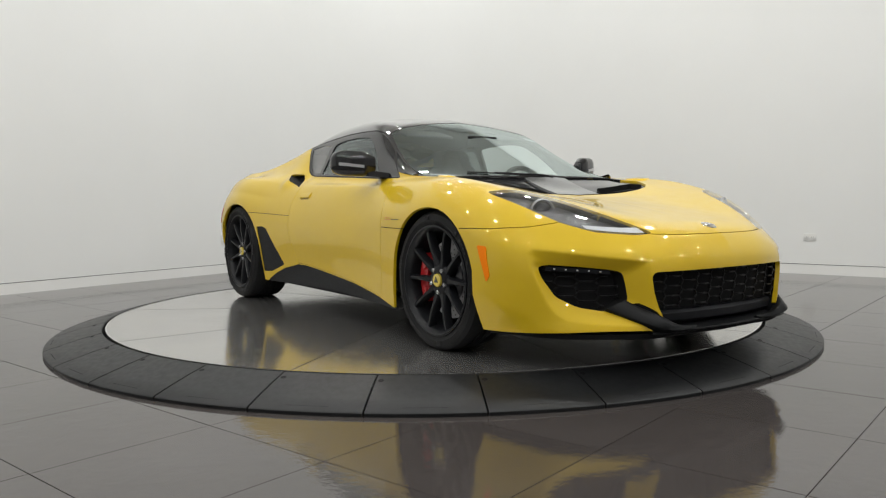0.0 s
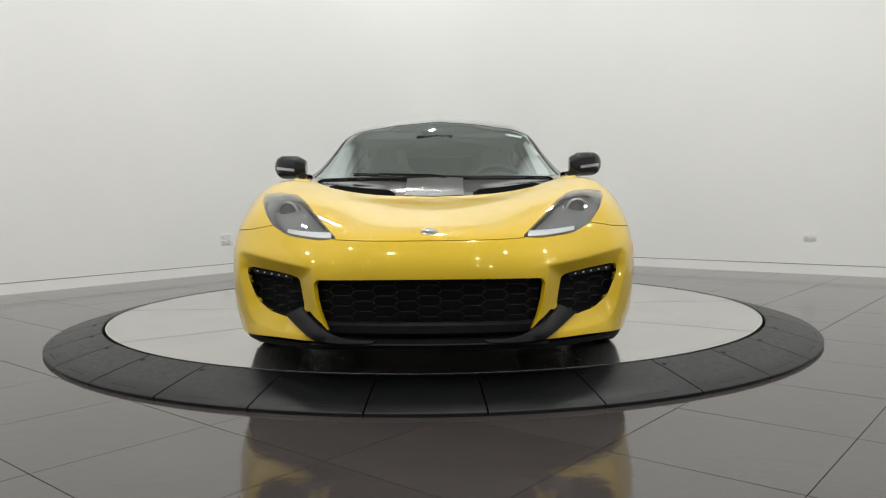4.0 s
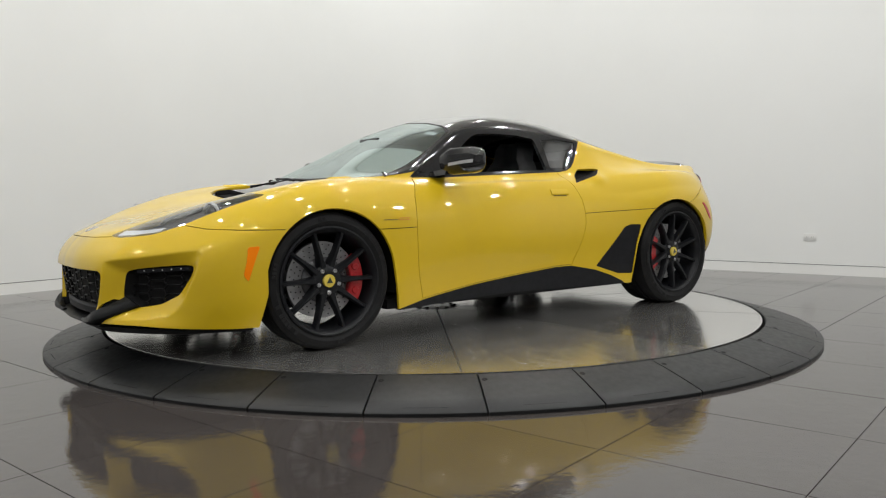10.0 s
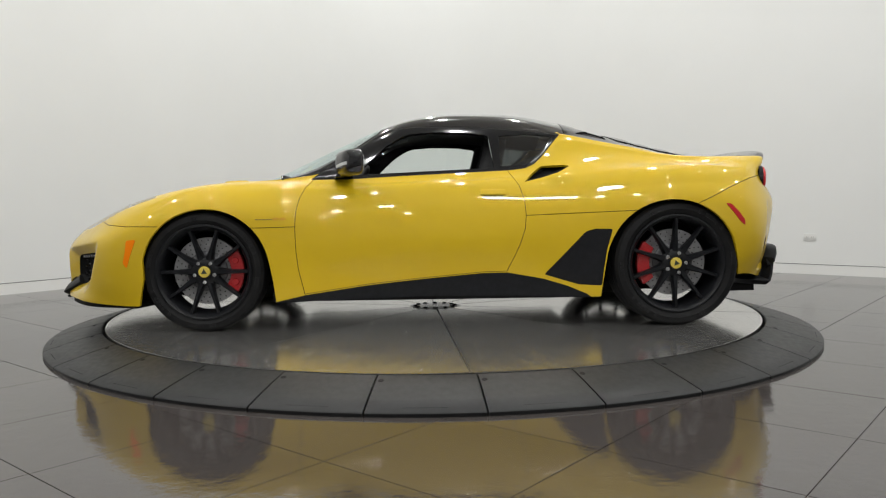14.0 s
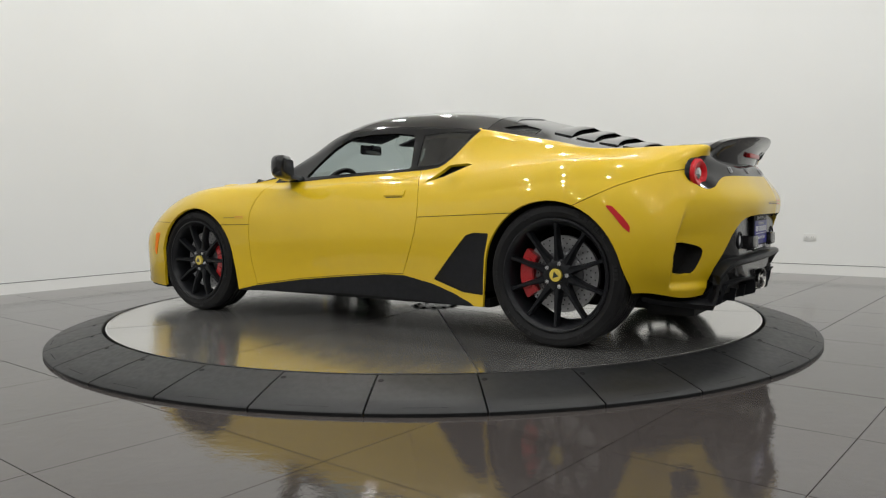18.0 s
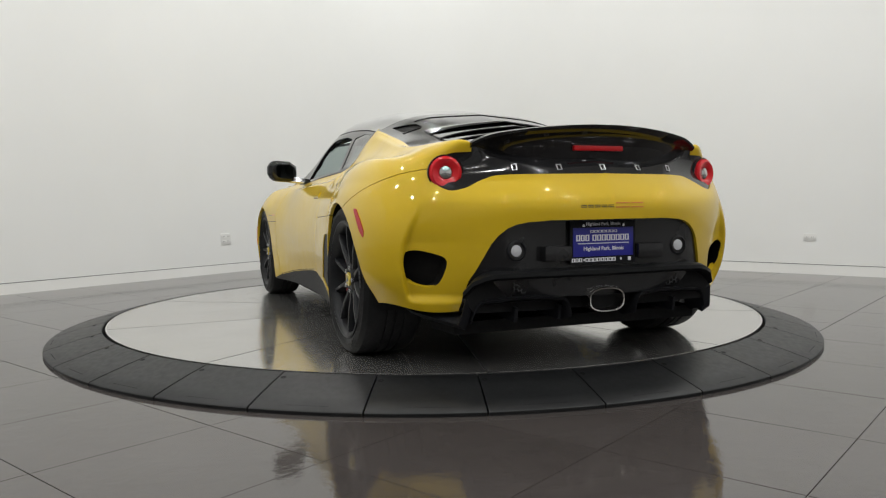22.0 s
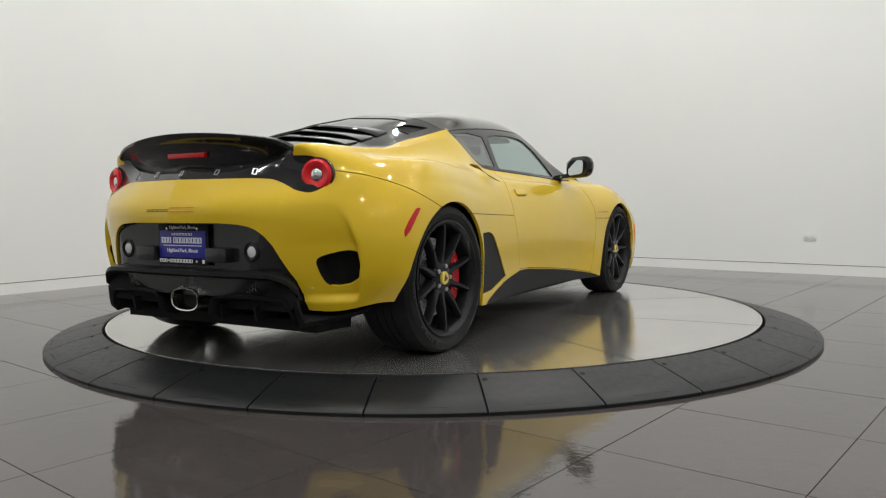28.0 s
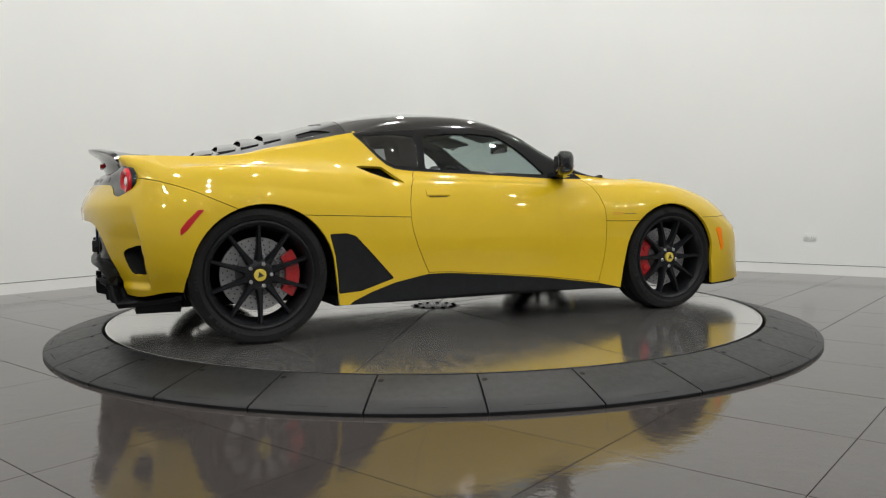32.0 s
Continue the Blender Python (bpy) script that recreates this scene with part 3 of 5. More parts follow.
def imprint(bm, view, poly, where):
    """Cuts the outline into the surface, seen along one axis."""
    a, b = AX[view]
    n = len(poly)
    us, vs = [p[0] for p in poly], [p[1] for p in poly]
    box4 = (min(us) - 0.06, max(us) + 0.06, min(vs) - 0.06, max(vs) + 0.06)
    cand = set()
    for f in bm.faces:
        co = f.verts[0].co
        if box4[0] < co[a] < box4[1] and box4[2] < co[b] < box4[3] and where(co):
            cand.add(f)
    for i in range(n):
        p, q = poly[i - 1], poly[i]
        du, dv = q[0] - p[0], q[1] - p[1]
        if du * du + dv * dv < 1e-9:
            continue
        lo_u, hi_u, lo_v, hi_v = min(p[0], q[0]), max(p[0], q[0]), min(p[1], q[1]), max(p[1], q[1])
        faces = []
        for f in cand:
            us, vs = [x.co[a] for x in f.verts], [x.co[b] for x in f.verts]
            if max(us) < lo_u - 1e-4 or min(us) > hi_u + 1e-4 or max(vs) < lo_v - 1e-4 or min(vs) > hi_v + 1e-4:
                continue
            side = [(x - p[0]) * dv - (y - p[1]) * du for x, y in zip(us, vs)]
            if max(side) > 0 > min(side):
                faces.append(f)
        if faces:
            faces.sort(key=lambda f: f.index)
            for f in faces:
                cand.discard(f)
            geom = faces + list({e for f in faces for e in f.edges}) + list({v for f in faces for v in f.verts})
            co, no = [0.0] * 3, [0.0] * 3
            co[a], co[b] = p
            no[a], no[b] = dv, -du
            r = bmesh.ops.bisect_plane(bm, geom=geom, dist=2e-4, plane_co=co, plane_no=Vector(no).normalized())
            cand.update(x for x in r["geom"] if isinstance(x, bmesh.types.BMFace))
            cand.update(f for f in faces if f.is_valid)


# Outlines of the panels and openings of the left half.
def arc(cx, cz, r, a0, a1, n=22):
    return [(cx + r * math.cos(radians(a0 + (a1 - a0) * k / n)), cz + r * math.sin(radians(a0 + (a1 - a0) * k / n))) for k in range(n + 1)]


def on_side(co):
    return co[1] > 0.45


def on_nose(co):
    return co[0] > 1.35


def on_tail(co):
    return co[0] < -1.45


ARCH_F = [(1.650, .05), (1.640, .145), (1.605, .29)] + arc(1.272, .325, .343, 12, 168) + [(.915, .28), (.900, .15), (.895, .05)]
ARCH_R = [(-.872, .05), (-.880, .178), (-.898, .31)] + arc(-1.262, .335, .358, 10, 170) + [(-1.640, .31), (-1.655, .20), (-1.66, .05)]
DOOR = [(.706, .823), (.742, .775), (.769, .721), (.787, .640), (.791, .55), (.787, .43), (.777, .333), (.747, .196), (.393, .245), (.083, .276), (-.236, .303), (-.363, .306),
        (-.40, .38), (-.435, .457), (-.462, .54), (-.469, .61), (-.463, .693), (-.44, .775), (-.385, .867), (-.114, .855), (.209, .841), (.524, .826)]
SKIRT = [(.93, .150), (.747, .190), (.393, .239), (.083, .270), (-.236, .297), (-.366, .298), (-.564, .262), (-.70, .220), (-.80, .178), (-.84, .150), (-.84, .05), (.93, .05)]
VENT = rounded([(-.567, .285), (-.79, .521), (-.841, .536), (-.935, .534), (-.905, .42), (-.890, .30), (-.884, .221), (-.757, .228)], .012)
SCOOP = rounded([(-.470, .796), (-.520, .845), (-.575, .888), (-.700, .892), (-.735, .886), (-.665, .850), (-.585, .824)], .012)
DLO = [(.715, .826), (.60, .905), (.50, .982), (.40, 1.045), (.30, 1.096), (.20, 1.118), (.05, 1.122), (-.161, 1.120), (-.35, 1.108), (-.506, 1.095), (-.694, 1.072),
       (-.653, 1.030), (-.615, .985), (-.575, .940), (-.535, .905), (-.49, .884), (-.413, .873), (-.114, .859), (.209, .845), (.524, .829)]
WINDOW = rounded([(.470, .848), (.395, .925), (.300, 1.012), (.225, 1.060), (.170, 1.082), (.03, 1.092), (-.160, 1.088), (-.285, 1.070), (-.312, .878), (-.114, .872), (.209, .858)], .02)
QUARTER = rounded([(-.350, .888), (-.345, 1.066), (-.50, 1.078), (-.655, 1.062), (-.625, 1.015), (-.585, .968), (-.54, .925), (-.49, .897)], .012)
MARKER_F = rounded([(1.692, .502), (1.640, .506), (1.672, .42), (1.694, .352), (1.714, .380), (1.702, .43)], .01)
MARKER_R = rounded([(-1.545, .667), (-1.573, .666), (-1.625, .615), (-1.655, .575), (-1.655, .546), (-1.625, .572), (-1.585, .622)], .008)
GRILLE = rounded([(-.01, .405), (.20, .405), (.425, .402), (.440, .385), (.430, .32), (.410, .26), (.380, .20), (.366, .08), (-.01, .08)], .012)
FANG = [(.380, .205), (.414, .240), (.464, .276), (.508, .268), (.545, .240), (.505, .231), (.46, .209), (.42, .178), (.396, .150), (.385, .08), (.366, .08)]
FOG = rounded(FOG_EDGE, .016)
HEADLAMP = rounded([(.775, .735), (.69, .743), (.61, .732), (.545, .697), (.45, .625), (.355, .553), (.43, .546), (.57, .560), (.66, .600), (.72, .655), (.765, .708)], .02)
BONNET_V = [(.93, -.01), (.93, .60), (1.08, .62), (1.20, .60), (1.32, .535), (1.365, .48), (1.375, .41), (1.355, .20), (1.345, -.01)]
SCREEN = [(1.045, -.01), (1.04, .20), (1.01, .40), (.96, .60), (.87, .662), (.72, .642), (.58, .610), (.46, .580), (.355, .548), (.31, .42), (.280, .25), (.265, -.01)]
VENT_MESH = rounded([(1.318, .185), (1.355, .40), (1.345, .47), (1.30, .525), (1.235, .50), (1.245, .22)], .02)
SHOULDER_V = rounded([(-.80, .515), (-.90, .405), (-.985, .405), (-.995, .515)], .02)
HATCH = [(-.80, -.01), (-.805, .30), (-.83, .40), (-.99, .42), (-1.0, .525), (-1.3, .54), (-1.62, .53), (-1.75, .40), (-1.80, -.01)]
REAR_BLACK = [(-.01, .615), (.268, .614), (.359, .608), (.405, .599), (.439, .584), (.470, .558), (.497, .523), (.544, .422), (.568, .376), (.594, .262), (.61, .05), (-.01, .05)]
REAR_VENT = rounded([(.800, .492), (.755, .503), (.665, .478), (.644, .455), (.655, .40), (.672, .356), (.715, .346), (.775, .365), (.796, .42)], .03)
TAIL_BAND = rounded([(-.01, .800), (.38, .798), (.46, .794), (.518, .774), (.577, .745), (.635, .732), (.680, .757), (.697, .806), (.682, .852), (.62, .886), (.52, .890), (-.01, .885)], .02)
LINE_F = strip([(1.945, .618), (1.915, .607), (1.88, .596), (1.83, .584), (1.70, .577), (1.52, .575)], .0036)
LINE_F2 = strip([(1.03, .562), (.90, .563), (.79, .566)], .0036)
LINE_Q = strip([(-.468, .612), (-.75, .622), (-1.075, .634)], .0036)
LINE_R = strip([(-1.39, .668), (-1.47, .703), (-1.577, .752), (-1.66, .782), (-1.738, .806), (-1.845, .828)], .0036)
LINE_N = strip([(.37, .550), (.25, .546), (.12, .545), (-.01, .545)], .003)

RECESS_IN, RECESS_OUT = grown(RECESS_F, -.006), grown(RECESS_F, .006)
DLO_OUT, SCREEN_OUT = grown(DLO, .007), grown(SCREEN, .014)
DOOR_IN, DOOR_OUT = grown(DOOR, -.0018), grown(DOOR, .0018)

CUTS = [
    ("side", ARCH_F, on_side), ("side", ARCH_R, on_side), ("side", DOOR_OUT, on_side), ("side", DOOR_IN, on_side), ("side", SKIRT, on_side), ("side", VENT, on_side),
    ("side", SCOOP, on_side), ("side", DLO, on_side), ("side", DLO_OUT, on_side), ("side", WINDOW, on_side), ("side", QUARTER, on_side), ("side", MARKER_F, on_side), ("side", MARKER_R, on_side),
    ("front", RECESS_F, on_nose), ("front", RECESS_IN, on_nose), ("front", RECESS_OUT, on_nose), ("front", GRILLE, on_nose), ("front", FOG, on_nose), ("front", FANG, on_nose), ("front", HEADLAMP, on_nose), ("front", REAR_BLACK, on_tail), ("front", REAR_VENT, on_tail), ("front", TAIL_BAND, on_tail),
    ("side", LINE_F, on_side), ("side", LINE_F2, on_side), ("side", LINE_Q, on_side), ("side", LINE_R, on_side), ("front", LINE_N, on_nose),
    ("top", strip([(-.735, -.02), (-.735, .70)], .005), lambda c: c[2] > 0.95 and -0.8 < c[0] < -0.68),
    ("front", [(.538, .84), (.538, 1.0), (.30, 1.0), (.30, .84)], lambda c: c[0] < -1.55 and c[2] > .84),
    ("top", VENT_MESH, lambda c: c[2] > 0.6 and c[0] > 1.1), ("top", SHOULDER_V, lambda c: c[2] > 0.9 and c[0] < -0.6),
    ("top", SCREEN, lambda c: c[2] > 0.72 and 0.2 < c[0] < 1.15), ("top", SCREEN_OUT, lambda c: c[2] > 0.72 and 0.2 < c[0] < 1.15), ("top", BONNET_V, lambda c: c[2] > 0.6 and c[0] > 0.85), ("top", HATCH, lambda c: c[2] > 0.85 and c[0] < -0.6),
]


def region(c, r):
    """Which panel a place of the left half belongs to; r counts the lines from the lower edge up."""
    x, y, z = c
    side, front = (x, z), (y, z)
    if y > 0.45:
        if inside(ARCH_F, *side) or inside(ARCH_R, *side):
            return None
        if r < 5.6 and inside(SKIRT, *side):
            return "skirt"
        if inside(VENT, *side):
            return "side_vent"
        if inside(MARKER_F, *side):
            return "marker_lamp"
        if inside(MARKER_R, *side):
            return "rear_marker"
        if inside(SCOOP, *side):
            return "scoop"
        if inside(WINDOW, *side) and r < 6.2:
            return "door_window"
        if inside(QUARTER, *side) and r < 6.2:
            return "quarter_window"
        if inside(DLO, *side) and r < 6.2:
            return "window_frame"
        if r < 6.2 and inside(DLO_OUT, *side):
            return "window_seal"
        if r < 5.7 and inside(DOOR_IN, *side):
            return "door"
        if r < 5.7 and inside(DOOR_OUT, *side):
            return "door_seal"
        if not inside(HEADLAMP, *front) and any(inside(k, *side) for k in (LINE_F, LINE_F2, LINE_Q, LINE_R)):
            return "panel_gap"
    if x > 1.35:
        if inside(GRILLE, *front) and z < .45:
            return "grille_hole"
        if inside(FOG, *front) and z < .45:
            return "fog_hole"
        if inside(FANG, *front) and z < .3:
            return "fang"
        if inside(HEADLAMP, *front):
            return "headlamp_lens"
        if inside(LINE_N, *front):
            return "panel_gap"
    if x < -1.45:
        if inside(REAR_BLACK, *front) and z < .62:
            return "rear_panel"
        if inside(REAR_VENT, *front):
            return "rear_vent_hole"
        if inside(TAIL_BAND, *front) and r > 3.2 and x < -1.7:
            return "tail_band"
    if x < -1.62 and y < .538 and r > 4.7:
        return "rear_deck"
    if z > .7 and .2 < x < 1.06 and inside(SCREEN, x, y) and r > 5.9:
        return "windscreen"
    if z > .7 and .2 < x < 1.08 and inside(SCREEN_OUT, x, y) and r > 5.6:
        return "screen_seal"
    if x > 1.1 and inside(VENT_MESH, x, y) and r > 5.2:
        return "vent_mesh"
    if x < -.6 and r > 6 and inside(SHOULDER_V, x, y):
        return "shoulder_vent"
    if x > .85 and inside(BONNET_V, x, y) and r > 5.2:
        return "bonnet_vent"
    if r > 6 and x < -.6 and inside(HATCH, x, y):
        return "hatch"
    if y > .45 and r > 5.3 and -.69 < x <= .25 and z > 1.0:
        return "roof"
    if r > 6 and abs(x + .735) < .0025:
        return "roof_joint"
    if r > 6 and -.735 <= x < .45:
        return "roof"
    if r > 5.9 and x <= -.7:
        return "rear_deck"
    if (r > 5.4 and .2 < x < .9 and z > .828) or (r > 6 and .2 < x < 1.06):
        return "pillar"
    if x > 1.1 and (z < .58 if x < 1.9 else z < .546):
        return "front_bumper"
    if r > 3.4 and x > 1.02 and not (y > .6 and x < 1.6 and r < 5.0):
        return "bonnet"
    if x > .5:
        return "front_fender"
    if x < -1.4 and z < .682 + (-1.40 - x) * .46 and r < 4.6:
        return "rear_bumper"
    return "rear_quarter"


GRID_S, GRID_R, FLAT = body_grid()
GRID = FLAT.copy()
GRID[..., 0] -= sunk(FLAT[..., 0], FLAT[..., 1], FLAT[..., 2])


def build_regions():
    s, r, g = GRID_S, GRID_R, FLAT
    bm = bmesh.new()
    lay = bm.verts.layers.float.new("r")
    vs = []
    for i in range(NS):
        row = []
        for j in range(NR):
            v = bm.verts.new(g[i, j])
            v[lay] = r[j]
            row.append(v)
        vs.append(row)
    for i in range(NS - 1):
        for j in range(NR - 1):
            bm.faces.new((vs[i][j], vs[i + 1][j], vs[i + 1][j + 1], vs[i][j + 1]))
    bmesh.ops.remove_doubles(bm, verts=bm.verts[:], dist=1e-5)
    for view, poly, where in CUTS:
        imprint(bm, view, poly, where)
    nose = [v for v in bm.verts if v.co.x > 1.6 and v.co.y > .40 and .15 < v.co.z < .62]
    at = np.array([v.co for v in nose])
    for v, d in zip(nose, sunk(at[:, 0], at[:, 1], at[:, 2])):
        v.co.x -= d
    bm.normal_update()
    groups = {}
    for f in bm.faces:
        c = f.calc_center_median()
        k = region(c, sum(v[lay] for v in f.verts) / len(f.verts))
        if k:
            groups.setdefault(k, []).append(f)
    res = {}
    for k, faces in groups.items():
        b = bmesh.new()
        made = {}
        for f in faces:
            for v in f.verts:
                if v not in made:
                    made[v] = b.verts.new(v.co)
                    made[v].normal = v.normal
            b.faces.new([made[v] for v in f.verts])
        res[k] = b
    bm.free()
    return res


REGIONS = build_regions()


def flipped(bm):
    b = bm.copy()
    for v in b.verts:
        v.co.y = -v.co.y
    bmesh.ops.reverse_faces(b, faces=b.faces[:])
    return b


def joined(bm):
    """Both halves of a panel that crosses the middle."""
    b = bm.copy()
    me = bpy.data.meshes.new("half")
    o = flipped(bm)
    o.to_mesh(me)
    o.free()
    b.from_mesh(me)
    bpy.data.meshes.remove(me)
    bmesh.ops.remove_doubles(b, verts=b.verts[:], dist=2e-4)
    return b


def shell(bm, depth=0.012, sink=0.0):
    """Gives a panel its thickness: the rim turns inwards."""
    bm.normal_update()
    if sink:
        mv = [(v, v.normal.copy()) for v in bm.verts]
        for v, nrm in mv:
            v.co -= nrm * sink
        bm.normal_update()
    rim = [e for e in bm.edges if len(e.link_faces) == 1]
    nrm = {v: v.normal.copy() for e in rim for v in e.verts}
    r = bmesh.ops.extrude_edge_only(bm, edges=rim)
    fresh = [x for x in r["geom"] if isinstance(x, bmesh.types.BMVert)]
    near = {}
    for e in bm.edges:
        a, b = e.verts
        if a in nrm and b not in nrm and b in fresh:
            near[b] = nrm[a]
        if b in nrm and a not in nrm and a in fresh:
            near[a] = nrm[b]
    for v in fresh:
        if v in near:
            v.co -= near[v] * depth
    for e in rim:
        e.smooth = False
    return bm


def pair(name, key, material, parents, depth=0.012, sink=0.0, label=""):
    obs = []
    for parent, b in zip(parents, (REGIONS[key].copy(), flipped(REGIONS[key]))):
        obs.append(part(name, shell(b, depth, sink), material, parent, label))
    return obs


def whole(name, key, material, depth=0.012, sink=0.0, label="", parent=None):
    return part(name, shell(joined(REGIONS[key]), depth, sink), material, parent or car, label)


BOTH = (car, car)
doors = pair("door", "door", M_YELLOW, BOTH, label="closed yellow door")
tagged(doors[0], "closed yellow door with its window wound down")
pair("door_seal", "door_seal", M_SEAM, BOTH, 0.004, 0.006)


def islands(bm):
    """Each loose piece as a bmesh of its own."""
    seen, res = set(), []
    for f0 in bm.faces:
        if f0 in seen:
            continue
        todo, piece = [f0], []
        seen.add(f0)
        while todo:
            f = todo.pop()
            piece.append(f)
            for e in f.edges:
                for o in e.link_faces:
                    if o not in seen:
                        seen.add(o)
                        todo.append(o)
        b, made = bmesh.new(), {}
        for f in piece:
            for v in f.verts:
                if v not in made:
                    made[v] = b.verts.new(v.co)
            b.faces.new([made[v] for v in f.verts])
        res.append(b)
    return res


for gap_bm in islands(joined(REGIONS["panel_gap"])):
    part("panel_gap", shell(gap_bm, 0.004, 0.005), M_SEAM, car)
pair("side_skirt", "skirt", M_SATIN, BOTH, 0.03, 0.004, "satin black side skirt")
pair("side_vent", "side_vent", M_SATIN, BOTH, 0.01, 0.006, "black side vent panel before the rear wheel")
pair("marker_lamp", "marker_lamp", M_AMBER, BOTH, 0.006, -0.003, "amber side marker lamp")
pair("marker_lamp", "rear_marker", M_REDLENS, BOTH, 0.006, -0.003, "red side marker lamp")
part("door_window", shell(flipped(REGIONS["door_window"]), 0.004, 0.006), M_SIDE, doors[1], "clear side window, wound up")
pair("quarter_window", "quarter_window", M_TINT, BOTH, 0.004, 0.003, "dark tinted quarter window")
pair("window_frame", "window_frame", M_GLOSS, BOTH, 0.02, 0.0, "black window surround")
pair("front_fender", "front_fender", M_YELLOW, BOTH, 0.015)
pair("rear_quarter", "rear_quarter", M_YELLOW, BOTH, 0.015)
pair("pillar", "pillar", M_GLOSS, BOTH, 0.03, label="black windscreen pillar")
whole("front_bumper", "front_bumper", M_YELLOW, 0.02)
whole("rear_bumper", "rear_bumper", M_YELLOW, 0.02)
whole("bonnet", "bonnet", M_YELLOW, 0.012)
whole("roof", "roof", M_ROOF, 0.03, label="gloss black roof panel")
whole("rear_deck", "rear_deck", M_GLOSS, 0.02, label="gloss black rear deck surround")
whole("roof_joint", "roof_joint", M_SEAM, 0.004, 0.004)
whole("engine_cover", "hatch", M_GLOSS, 0.02, 0.004, label="black louvred engine cover")
whole("screen_seal", "screen_seal", M_SEAM, 0.006, 0.001, label="black windscreen surround")
pair("window_seal", "window_seal", M_SEAM, BOTH, 0.006, 0.001, "black rubber strip round the side windows")
screen_ob = whole("windscreen", "windscreen", M_SCREEN, 0.005, 0.001, label="clear laminated windscreen")
screen_ob.visible_shadow = False
whole("bonnet_vent", "bonnet_vent", M_GLOSS, 0.02, 0.010, label="gloss black bonnet vent panel")
whole("tail_band", "tail_band", M_GLOSS, 0.012, 0.004, label="gloss black band between the tail lamps")
lenses = pair("headlamp_lens", "headlamp_lens", M_LENS, BOTH, 0.004, 0.0, "clear headlamp cover")
for o in lenses:
    o.visible_shadow = False
pair("splitter_fang", "fang", M_SEMI, BOTH, 0.02, 0.012, "black fang of the splitter beside the corner intake")
# hollows
def bucket(bm, way):
    """Turns an opening's faces into the bottom of a hollow, with walls up to its edge."""
    rim = [e for e in bm.edges if len(e.link_faces) == 1]
    old = list(bm.verts)
    bmesh.ops.extrude_edge_only(bm, edges=rim)
    bm.normal_update()
    for v in old:
        v.co += Vector(way)
    for e in rim:
        e.smooth = False
    for v in bm.verts:
        if v not in old:
            v.co += Vector(way) * 0.03
    return bm


def hollow(name, key, way, label):
    part(name, bucket(REGIONS[key].copy(), way), M_DARK, car, label)
    part(name, flipped(bucket(REGIONS[key].copy(), way)), M_DARK, car, label)


panel_bm = bucket(joined(REGIONS["rear_panel"]), (.012, 0, 0))
rim = {v for e in panel_bm.edges if len(e.link_faces) == 1 for v in e.verts}
for v in panel_bm.verts:
    if v not in rim:
        v.co.x = max(v.co.x, -2.000)
part("rear_panel", panel_bm, M_PANEL, car, "black lower rear panel set back between the bumper corners")
hollow("vent_mesh", "vent_mesh", (0, 0, -.03), "dark mesh in the bonnet vent")
pair("shoulder_vent", "shoulder_vent", M_DARK, BOTH, 0.004, 0.012, "dark vent beside the engine cover")
hollow("scoop_duct", "scoop", (.02, -.07, 0), "dark side air scoop")
hollow("fog_duct", "fog_hole", (-.06, 0, 0), "dark front corner intake")
hollow("rear_duct", "rear_vent_hole", (.07, 0, 0), "dark rear corner outlet")
part("grille_duct", bucket(joined(REGIONS["grille_hole"]), (-.06, 0, 0)), M_DARK, car, "dark front grille opening")

# Underbody and inner liners, so that no light leaks through.
part("floor_pan", prism([(1.95, -.55), (1.95, .55), (1.62, .70), (1.60, .42), (.95, .42), (.93, .80), (-.88, .80), (-.90, .45), (-1.62, .45), (-1.64, .62), (-1.85, .60), (-1.85, -.60), (-1.64, -.62), (-1.62, -.45), (-.90, -.45), (-.88, -.80), (.93, -.80), (.95, -.42), (1.60, -.42), (1.62, -.70)], .15, .20), M_DARK, car, "dark underbody tray")


def liner(cx, r, y0, y1):
    bm = bmesh.new()
    prev = None
    for k in range(25):
        a = math.pi * (k / 24) * 1.16 - 0.25
        row = [bm.verts.new((cx + r * math.cos(a), y, .33 + r * math.sin(a))) for y in (y0, y1)]
        if prev:
            bm.faces.new((prev[0], row[0], row[1], prev[1]))
        prev = row
    c = [v for v in bm.verts if abs(v.co.y - y1) < 1e-6]
    bm.faces.new(c)
    return bm


for sgn in (1, -1):
    part("wheel_liner", liner(1.272, .372, sgn * .850, sgn * .50), M_DARK, car)
    part("wheel_liner", liner(-1.262, .382, sgn * .845, sgn * .48), M_DARK, car)

# ---- wheels ----
def tyre_bm(R, ri, w):
    prof = [(ri, -w * .42), (ri + .012, -w * .47), (R - .045, -w * .5), (R - .018, -w * .47), (R - .004, -w * .40), (R, -w * .28)]
    for g in (-.16, -.02, .12):
        prof += [(R, w * (g - .02)), (R - .007, w * (g - .015)), (R - .007, w * (g + .015)), (R, w * (g + .02))]
    prof += [(R, w * .28), (R - .004, w * .40), (R - .018, w * .47), (R - .045, w * .5), (ri + .022, w * .475), (ri + .012, w * .455), (ri, w * .42)]
    return spun(prof, 96, "Y", angle=28)


